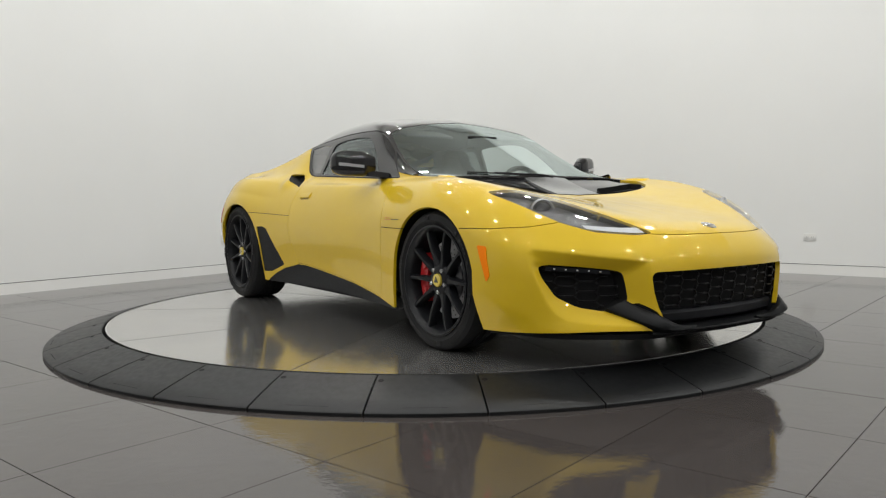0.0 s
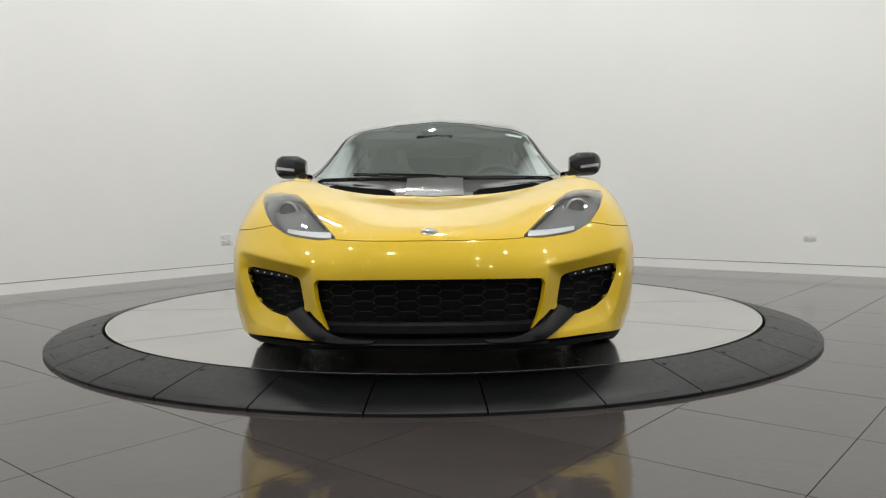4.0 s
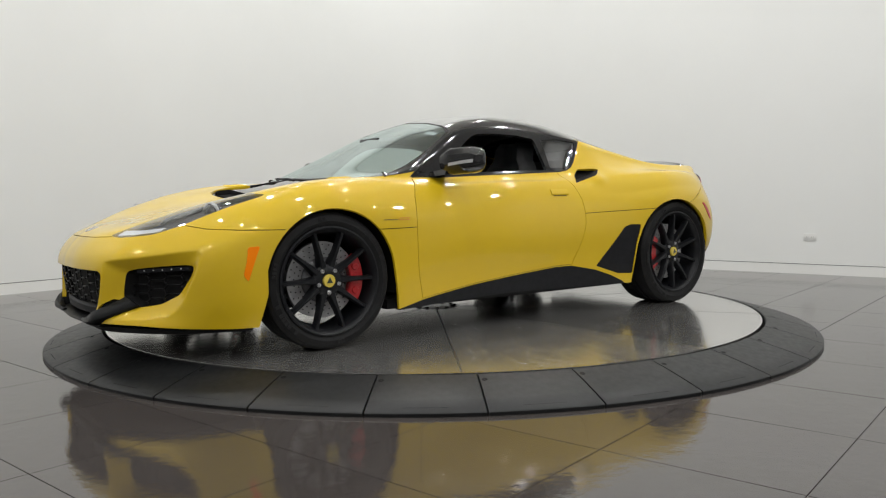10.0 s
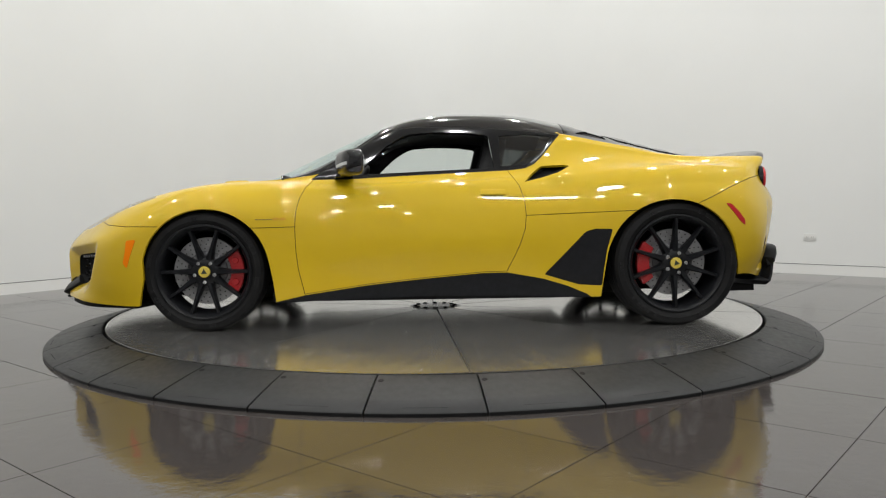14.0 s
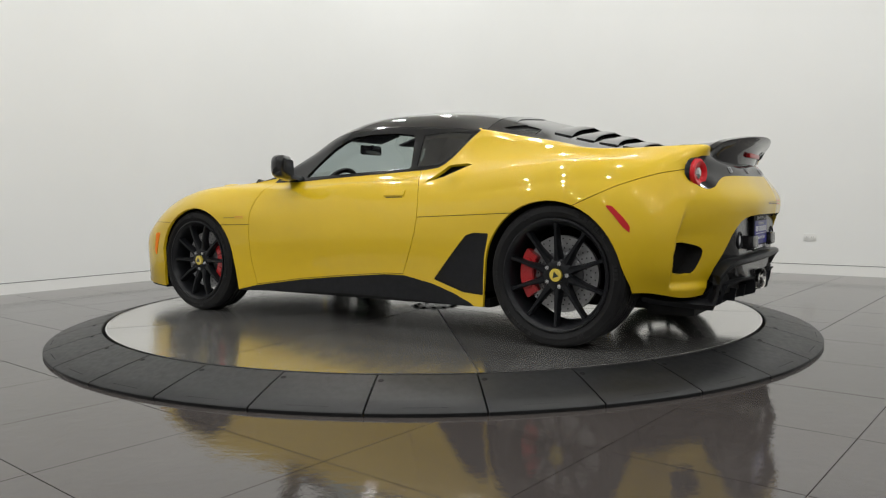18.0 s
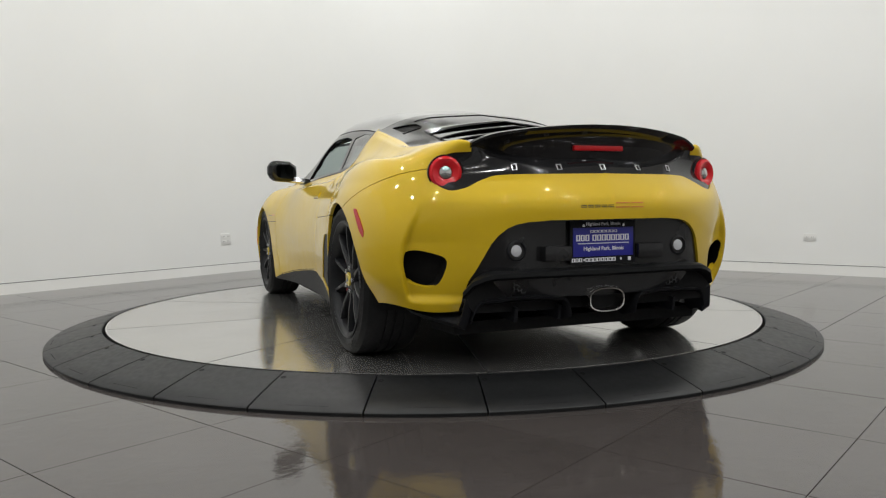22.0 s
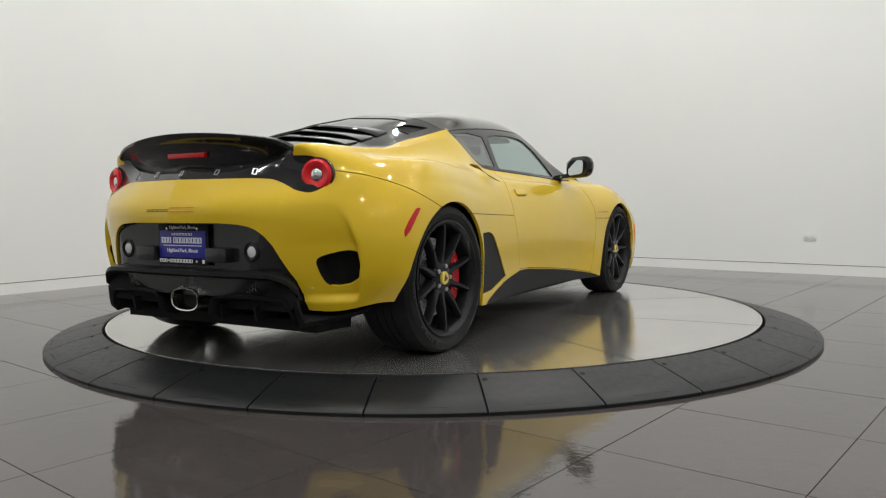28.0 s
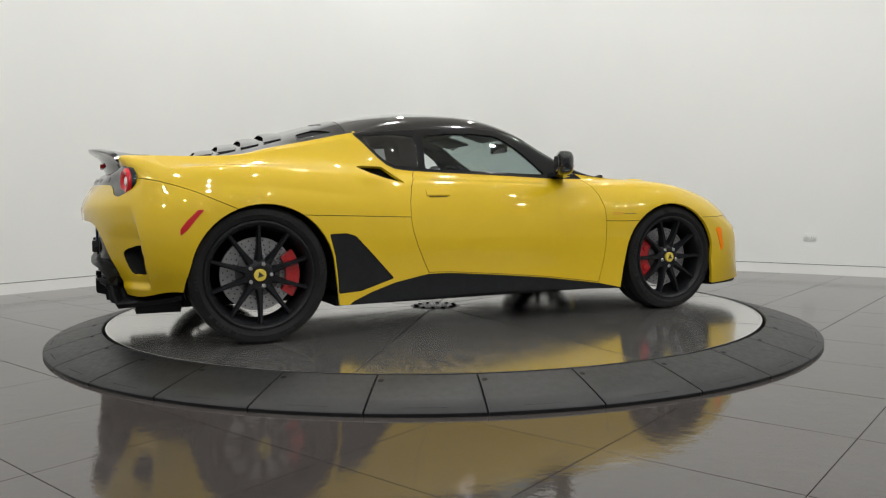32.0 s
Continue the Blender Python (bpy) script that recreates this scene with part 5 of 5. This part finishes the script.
# Tail lamps.
for sgn in (1, -1):
    p, nrm = skin("back", .640, .808)
    d = Vector((nrm.x, nrm.y * .6, 0)).normalized()
    m = frame_at(Vector((p.x - .010, p.y, p.z)), d, (0, 0, 1))
    if sgn < 0:
        m = frame_at(Vector((p.x - .010, -p.y, p.z)), Vector((d.x, -d.y, 0)), (0, 0, 1))
    bez = part("tail_lamp", spun([(0, -.025), (.072, -.025), (.072, -.006), (.070, -.003), (.067, -.005), (0, -.006)], 40, "Z"), M_GLOSS, car, "round red tail lamp in a black surround", at=m)
    part("red_ring", spun([(.026, -.006), (.066, -.006), (.064, .006), (.054, .013), (.034, .008), (.027, .002)], 40, "Z"), M_LAMPRED, bez, "red lamp ring")
    part("white_lens", spun([(0, -.006), (.026, -.006), (.024, .003), (.013, .008), (0, .009)], 28, "Z"), M_CHROME, bez, "clear centre lens")
    # reversing and fog lamps in the lower panel
    p, nrm = skin("back", .392, .494)
    fl = part("fog_lamp", spun([(0, -.02), (.042, -.02), (.042, .002), (.036, .006), (.034, -.004), (0, -.006)], 32, "Z"), M_SATIN, car, "round lamp in the lower rear panel", at=frame_at(Vector((-2.001, sgn * p.y, p.z)), Vector((-1, 0, 0)), (0, 0, 1)))
    part("fog_lens", spun([(0, -.006), (.025, -.006), (.023, .000), (.012, .003), (0, .004)], 28, "Z"), M_LAMPGREY, fl, "clear lens")

# Lettering on the tail: plain shapes.
def small_frame(w, h, t, deep, slant=0.0):
    """A hollow upright shape, w wide and h high, with strokes t wide."""
    bm = bmesh.new()
    add_box(bm, (t, h, deep), (-w / 2 + t / 2, 0, 0))
    add_box(bm, (t, h, deep), (w / 2 - t / 2, 0, 0))
    for sg in (1, -1):
        add_box(bm, (w - 2 * t, t * .6, deep), (0, sg * (h / 2 - t * .3), 0))
    for v in bm.verts:
        v.co.x += v.co.y * slant
    return bm


for y in (.374, .190, .0, -.190, -.374):
    q, nq = skin("back", abs(y) + .001, .827)
    part("letter_shape", small_frame(.022, .028, .0040, .003), M_SILVER, car, "small silver letter shape", smooth=False,
         at=frame_at(Vector((q.x + .001, y, q.z)), Vector((nq.x, nq.y * (1 if y >= 0 else -1), nq.z)).normalized(), (0, -1, 0)))


def script_bar(view, u0, u1, v0, v1, material, sgn=1, label=""):
    """A flat printed bar that follows the skin."""
    rows = []
    for k in range(7):
        u = u0 + (u1 - u0) * k / 6
        row = []
        for v, o in ((v0, .0003), (v0, .0016), (v1, .0016), (v1, .0003)):
            q, nq = skin(view, abs(u) if view != "side" else u, v)
            pt = q + nq * o
            if view == "side":
                pt.y *= sgn
            elif u < 0:
                pt.y *= -1
            row.append(tuple(pt))
        rows.append(row)
    return part("script_bar", loft(rows), material, car, label)


for k in range(5):
    a = .146 - k * .0305
    for z in (.6625, .6695):
        script_bar("back", a, a - .025, z, z + .003, M_PRINT, label="dark printed bar on the tail")
for a, b in ((-.012, -.082), (-.088, -.150)):
    for z in (.6605, .6775):
        script_bar("back", a, b, z, z + .0038, M_ORANGE, label="orange printed bar on the tail")
for sgn in (1, -1):
    for k in range(5):
        a = .998 - k * .018
        script_bar("side", a, a - .014, .6045, .6085, M_PRINT, sgn, "dark printed bar on the fender")
    for a, b in ((.905, .873), (.868, .838)):
        for z in (.6035, .6125):
            script_bar("side", a, b, z, z + .0022, M_ORANGE, sgn, "orange printed bar on the fender")

# Plate holder and dealer plate.
PX = -2.014
for sgn in (1, -1):
    part("bumper_block", box((.06, .125, .062), (-2.012, sgn * .222, .478), .010), M_PANEL, car, "black block beside the plate")
plate = part("number_plate", box((.010, .315, .178), (PX, 0, .518), .004), M_SATIN, car, "blue dealer plate in a black frame")
part("plate_face", box((.004, .290, .118), (PX - .006, 0, .520), .001), M_BLUE, plate, "blue plate face")


def lettering(text, size, y, z, x):
    """Raised white words on the plate, in the built-in font, centred at y and z."""
    cu = bpy.data.curves.new("lettering", "FONT")
    cu.body, cu.size, cu.align_x, cu.align_y, cu.extrude, cu.offset, cu.resolution_u = text, size, "CENTER", "CENTER", .0006, .0003, 2
    tmp = bpy.data.objects.new("lettering", cu)
    scene.collection.objects.link(tmp)
    me = bpy.data.meshes.new_from_object(tmp.evaluated_get(bpy.context.evaluated_depsgraph_get()))
    bpy.data.objects.remove(tmp)
    bpy.data.curves.remove(cu)
    me.materials.clear()
    me.materials.append(M_WHITEPRINT)
    ob = new("lettering", me)
    ob.parent = plate
    ob.matrix_basis = Matrix.Translation((x, y, z)) @ Matrix(((0, 0, -1), (-1, 0, 0), (0, 1, 0))).to_4x4()
    return ob


def print_row(z, h, t, x, spans):
    """A row of plain upright printed shapes, one for each (y, width)."""
    for y, w in spans:
        bm = small_frame(w, h, t, .0012)
        part("print_shape", bm, M_WHITEPRINT, plate, smooth=False, at=Matrix.Translation((x, y, z)) @ Matrix(((0, 0, -1), (-1, 0, 0), (0, 1, 0))).to_4x4())


lettering("Highland Park, Illinois", .0224, 0, .4925, PX - .0086)
lettering("Highland Park, Illinois", .0192, 0, .5935, PX - .0056)
for y in (.096, -.096):
    part("plate_screw", spun([(0, 0), (.006, 0), (.005, .003), (0, .004)], 12, "X", (PX - .0095, y, .588)), M_STEEL, plate)
print_row(.5635, .010, .0032, PX - .0085, [(.056 - k * .0187, .0165) for k in range(7)])
print_row(.5375, .025, .0058, PX - .0085, [(.122 - k * .0215, .0185) for k in range(3)] + [(.045 - k * .0225, .0195) for k in range(8)])
part("print_bar", box((.0012, .245, .0035), (PX - .0085, 0, .5145)), M_WHITEPRINT, plate)
print_row(.4470, .015, .0042, PX - .0056, [(.143 - k * .017, .0145) for k in range(3)] + [(.078 - k * .0185, .016) for k in range(8)])
for y, w in ((.092, .007), (-.086, .008), (-.128, .014)):
    part("print_bar", box((.0012, w, w * 1.1), (PX - .0056, y, .447), .001), M_WHITEPRINT, plate)


# Diffuser below the tail.
def diff_beam():
    keys = [(0, -2.022, 0, .398), (.35, -2.018, .22, .398), (.7, -2.005, .42, .397), (.88, -1.985, .525, .387), (.95, -1.965, .57, .362), (1, -1.945, .592, .325)]
    half = [tuple(q) for q in glide(keys, np.linspace(0, 1, 17))]
    return half, [(x, -y, z) for x, y, z in half[::-1]] + half[1:]


half, allp = diff_beam()
part("diffuser_beam", sweep(allp[::-1], [(-.05, -.018), (.018, -.016), (.030, -.006), (.028, .010), (.012, .018), (-.05, .020)]), M_SEMI, car, "black beam across the diffuser")
part("diffuser_back", prism([(-.60, .30), (-.56, .375), (-.41, .375), (-.40, .305), (.40, .305), (.41, .375), (.56, .375), (.60, .30), (.56, .25), (.30, .245), (-.30, .245), (-.56, .25)], -1.96, -1.93, "X"), M_DARK, car, "dark diffuser back plate")
part("diffuser_mesh", honeycomb([(-.40, .375), (-.40, .325), (-.12, .300), (.12, .300), (.40, .325), (.40, .375)], .020, .017, lambda u, v: Vector((-1.985, u, v)), .0022), M_BELL, car, "dark metal mesh above the exhaust")


def wing_lip(sg):
    keys = [(0, -2.0, .155, .225), (.12, -2.0, .175, .285), (.3, -1.995, .23, .300), (.7, -1.975, .46, .298), (.88, -1.95, .545, .280), (1, -1.935, .57, .215)]
    pts = [tuple(q) for q in glide(keys, np.linspace(0, 1, 21))]
    rows = []
    for x, y, z in pts:
        rows.append([(x - .03, y, z + .006), (x - .025, y, z - .004), (x + .06, y, z - .03), (x + .10, y, z - .02), (x + .08, y, z + .004)])
    bm = loft(rows)
    return bm if sg > 0 else flipped(bm)


def fin(y0, y1, z0):
    return loft([[(-1.99, y0, z0 + .06), (-1.98, y0, z0), (-1.75, y0, z0 + .01), (-1.75, y0, z0 + .09)], [(-1.99, y1, z0 + .06), (-1.98, y1, z0), (-1.75, y1, z0 + .01), (-1.75, y1, z0 + .09)]])


for sg in (1, -1):
    part("diffuser_arch", wing_lip(sg), M_SATIN, car, "black arched diffuser blade")
    for y in (.18, .38):
        b = fin(y, y + .012, .205)
        part("diffuser_fin", b if sg > 0 else flipped(b), M_SATIN, car, "black diffuser fin")
    skirt_keys = [(-1.955, .595, .31), (-1.945, .605, .25), (-1.93, .615, .21), (-1.86, .64, .215), (-1.70, .71, .235), (-1.64, .74, .25)]
    rows = [[(x, y, z + .004), (x - .012, y + .004, z - .004), (x + .0, y - .03, z - .03), (x + .03, y - .05, z + .02)] for x, y, z in skirt_keys]
    b = loft(rows)
    part("rear_valance", b if sg > 0 else flipped(b), M_SATIN, car, "black valance below the rear corner")
part("floor_rear", prism([(-1.95, -.55), (-1.95, .55), (-1.6, .50), (-1.6, -.50)], .255, .275, "Z"), M_DARK, car, "dark rear undertray")

# Exhaust: one wide oval tip.
def oval(a, b, x, n=28, cz=.276, cy=-.013):
    return [(x, cy + a * math.copysign(abs(math.cos(q)) ** .8, math.cos(q)), cz + b * math.copysign(abs(math.sin(q)) ** .8, math.sin(q)) + .008 * (1 if math.sin(q) > 0 else 0)) for q in [2 * math.pi * k / n for k in range(n)]]


part("exhaust_tip", loft([oval(.082, .043, -1.80), oval(.084, .046, -2.01), oval(.086, .048, -2.026), oval(.084, .046, -2.032), oval(.079, .041, -2.030), oval(.076, .038, -2.018), oval(.074, .036, -1.92)], cap=False, angle=40), M_CHROME, car, "wide oval steel exhaust tip")
part("exhaust_shield", loft([[(x, -.013 + w * u, z + .012 * (1 - u * u)) for u in (-1, -.6, -.2, .2, .6, 1)] + [(x, -.013 + w * u, z + .012 * (1 - u * u) - .006) for u in (1, .6, .2, -.2, -.6, -1)] for x, w, z in ((-1.86, .060, .335), (-1.93, .074, .338), (-1.985, .078, .334), (-2.000, .076, .326))], angle=50), M_STEEL, car, "bare steel heat shield above the exhaust tip")
part("exhaust_bore", loft([oval(.0745, .0365, -1.975), oval(.072, .034, -1.965), oval(.02, .01, -1.963)], angle=40), M_DARK, car, "dark exhaust bore")
part("silencer", box((.20, .70, .12), (-1.86, 0, .335), .03), M_STEEL, car, "steel silencer behind the mesh")


# Engine cover louvres.
for k in range(5):
    x0 = -1.07 - k * .125
    rows = []
    for i in range(21):
        y = -.43 + .86 * i / 20
        fall = 1 - (abs(y) / .43) ** 4
        p, nrm = skin("top", x0 + .050 - .05 * (y / .43) ** 2, abs(y))
        q, nq = skin("top", x0 - .045 - .05 * (y / .43) ** 2, abs(y))
        p, q = Vector((p.x, y, p.z)), Vector((q.x, y, q.z))
        up = .004 + .013 * fall
        rows.append([(p.x, y, p.z + .002), (p.x * .5 + q.x * .5, y, (p.z + q.z) / 2 + up * .75), (q.x, y, q.z + up), (q.x - .004, y, q.z + up - .005), (p.x * .5 + q.x * .5, y, (p.z + q.z) / 2 + up * .75 - .010), (p.x, y, p.z - .006)])
    part("louvre", loft(rows, angle=40), M_GLOSS, car, "gloss black louvre slat")
part("louvre_bed", box((.60, .84, .01), (-1.28, 0, .985), .004, Matrix.Rotation(-.20, 4, "Y")), M_DARK, car, "dark engine bay below the louvres")

# ---- inside the car ----
def seat(y):
    st = part("seat", loft([[(x, y - w, z0), (x, y + w, z0), (x, y + w * 1.02, z1), (x, y + w * .55, z1 - .03), (x, y - w * .55, z1 - .03), (x, y - w * 1.02, z1)] for x, w, z0, z1 in ((.42, .20, .26, .40), (.36, .25, .24, .46), (.10, .26, .24, .45), (-.06, .25, .24, .42), (-.10, .22, .26, .40))], angle=50), M_LEATHER, car, "black leather bucket seat")
    back = [[(xb + .10 * 1, y - w, z), (xb + .13, y - w * .8, z), (xb + .07, y - w * .5, z), (xb + .07, y + w * .5, z), (xb + .13, y + w * .8, z), (xb + .10, y + w, z), (xb, y + w * .9, z), (xb, y - w * .9, z)]
            for xb, w, z in ((-.18, .22, .36), (-.22, .255, .50), (-.28, .265, .66), (-.33, .25, .80), (-.37, .19, .90), (-.385, .14, .95), (-.40, .13, 1.02), (-.41, .09, 1.06))]
    part("seat_back", loft(back, angle=50), M_LEATHER, st, "tall black seat back with a built-in headrest")
    return st


for y in (.36, -.36):
    seat(y)
part("dashboard", loft([[(1.00, y, .60), (.98, y, .79 - .02 * abs(y)), (.84, y, .815 - .05 * abs(y)), (.68, y, .80 - .04 * abs(y)), (.60, y, .75), (.62, y, .58)] for y in [(-.64 + 1.28 * k / 16) for k in range(17)]], angle=45), M_DASH, car, "dark grey padded dashboard")
part("binnacle", loft([[(.74, .36 + u, .79), (.70, .36 + u, .835 + .02 * math.cos(u / .14 * 1.57)), (.60, .36 + u, .84 + .02 * math.cos(u / .14 * 1.57)), (.60, .36 + u, .76)] for u in [(-.14 + .28 * k / 8) for k in range(9)]], angle=45), M_LEATHER, car, "instrument hood")
wheel_m = Matrix.Translation((.50, .36, .745)) @ Matrix.Rotation(radians(-24), 4, "Y")
sw = part("steering_wheel", tube([(0, .178 * math.cos(2 * math.pi * k / 40), .172 * math.sin(2 * math.pi * k / 40)) for k in range(40)], .016, 8, closed=True), M_LEATHER, car, "black steering wheel", at=wheel_m)
part("wheel_boss", spun([(0, -.03), (.062, -.03), (.060, .02), (0, .03)], 24, "X"), M_LEATHER, sw)
for a in (0, 180, 270):
    c, s = math.cos(radians(a)), math.sin(radians(a))
    part("wheel_spoke", tube([(0, .05 * c, .05 * s), (-.004, .17 * c, .165 * s)], .012, 6), M_GREY, sw)
part("console", box((1.0, .20, .28), (.35, 0, .42), .03), M_DASH, car, "centre console")
part("bulkhead", loft([[(-.55, -w, z), (-.55, w, z), (-.62, w, z), (-.62, -w, z)] for w, z in ((.70, .20), (.72, .55), (.66, .86), (.60, .95))], angle=40), M_LEATHER, car, "black rear bulkhead and seat bench")
part("cabin_floor", box((1.9, 1.3, .03), (.25, 0, .215)), M_DARK, car, "dark carpet")
for sg, d in zip((1, -1), doors):
    part("door_card", loft([[(x, sg * .765, .22), (x, sg * .775, .50), (x, sg * .735, .76), (x, sg * .685, .835 - x * .03), (x, sg * .655, .83 - x * .03), (x, sg * .665, .60), (x, sg * .665, .22)] for x in (-.40, -.1, .2, .5, .72)], angle=40), M_LEATHER, d, "black door card")
# headliner and pillar trims follow the roof from inside
liner_bm = joined(REGIONS["roof"])
liner_bm.normal_update()
for v in liner_bm.verts:
    v.co -= v.normal * 0.035
part("headliner", liner_bm, M_DASH, car, "dark headliner")
part("inner_mirror", box((.02, .22, .065), (.525, -.012, 1.052), .012), M_GLOSS, car, "black inside mirror")
part("mirror_stem", tube([(.50, 0, 1.088), (.52, -.008, 1.06)], .008, 6), M_GLOSS, car)
for sg in (1, -1):
    part("sun_visor", box((.16, .34, .015), (.27, sg * .27, 1.105), .005, Matrix.Rotation(.28, 4, "Y")), M_DASH, car, "folded sun visor")
p, nrm = skin("top", .405, .466)
part("sticker", box((.035, .10, .0012), (0, 0, 0)), M_WHITEPRINT, car, "white paper sticker on the windscreen", at=frame_at(p - nrm * .006, nrm, (1, 0, 0)))

# ---- floor tiles, one by one where the camera sees them ----
TILE, TILE_O, TILE_A = 0.6053, Vector((-0.343, -2.774, 0)), radians(49.62)


def tile_mesh():
    bm = bmesh.new()
    h = TILE / 2 - 0.0011
    lo = [bm.verts.new((x * h, y * h, -0.004)) for x, y in ((-1, -1), (1, -1), (1, 1), (-1, 1))]
    h -= 0.0008
    hi = [bm.verts.new((x * h, y * h, 0.0)) for x, y in ((-1, -1), (1, -1), (1, 1), (-1, 1))]
    bm.faces.new(hi)
    for i in range(4):
        bm.faces.new((lo[i], lo[(i + 1) % 4], hi[(i + 1) % 4], hi[i]))
    me = bpy.data.meshes.new("floor_tile")
    bm.to_mesh(me)
    bm.free()
    me.materials.append(M_TILE)
    return me


def lay_tiles():
    me = tile_mesh()
    e1, e2 = Vector((math.cos(TILE_A), math.sin(TILE_A), 0)), Vector((-math.sin(TILE_A), math.cos(TILE_A), 0))
    rnd = random.Random(5)
    rest = bmesh.new()
    h = TILE / 2 - 0.0016
    for i in range(-30, 31):
        for j in range(-30, 31):
            p = TILE_O + e1 * (i + 0.5) * TILE + e2 * (j + 0.5) * TILE
            d = p - CORNER
            a, b = d.dot(DR), d.dot(DL)
            if not (-0.5 < a < ROOM_R + 0.5 and -0.5 < b < ROOM_L + 0.5):
                continue
            r = math.hypot(p.x, p.y)
            if r < 1.8:
                continue
            near = -4.0 < p.y < 2.6 and abs(p.x) < 4.3 and 0.3 < a < ROOM_R - 0.3 and 0.3 < b < ROOM_L - 0.3
            tilt = Matrix.Rotation(rnd.uniform(-1, 1) * 0.0010, 4, "X") @ Matrix.Rotation(rnd.uniform(-1, 1) * 0.0010, 4, "Y")
            m = Matrix.Translation(p) @ Matrix.Rotation(TILE_A + math.pi / 2 * rnd.randrange(4), 4, "Z") @ tilt
            if near:
                ob = new("floor_tile", me)
                ob.parent = floor_ob
                ob.matrix_basis = m
            else:
                rest.faces.new([rest.verts.new(m @ Vector((x * h, y * h, -0.0005))) for x, y in ((-1, -1), (1, -1), (1, 1), (-1, 1))])
    tagged(part("floor_tile", rest, M_TILE, floor_ob, "further floor tiles by the walls", smooth=False), kind="stuff")


lay_tiles()

# ---- what moves ----
def motions():
    """Disc and car turn together at an even pace."""
    ts = [float(k) for k in range(33)]
    walk(disc, [(t, pose(0, 0, DISC_Z, 0, 0, heading(t))) for t in ts])
    walk(car, [(t, pose(0, 0, DISC_Z, 0, 0, heading(t)) @ pose(CAR_X, CAR_Y, 0)) for t in ts])


motions()
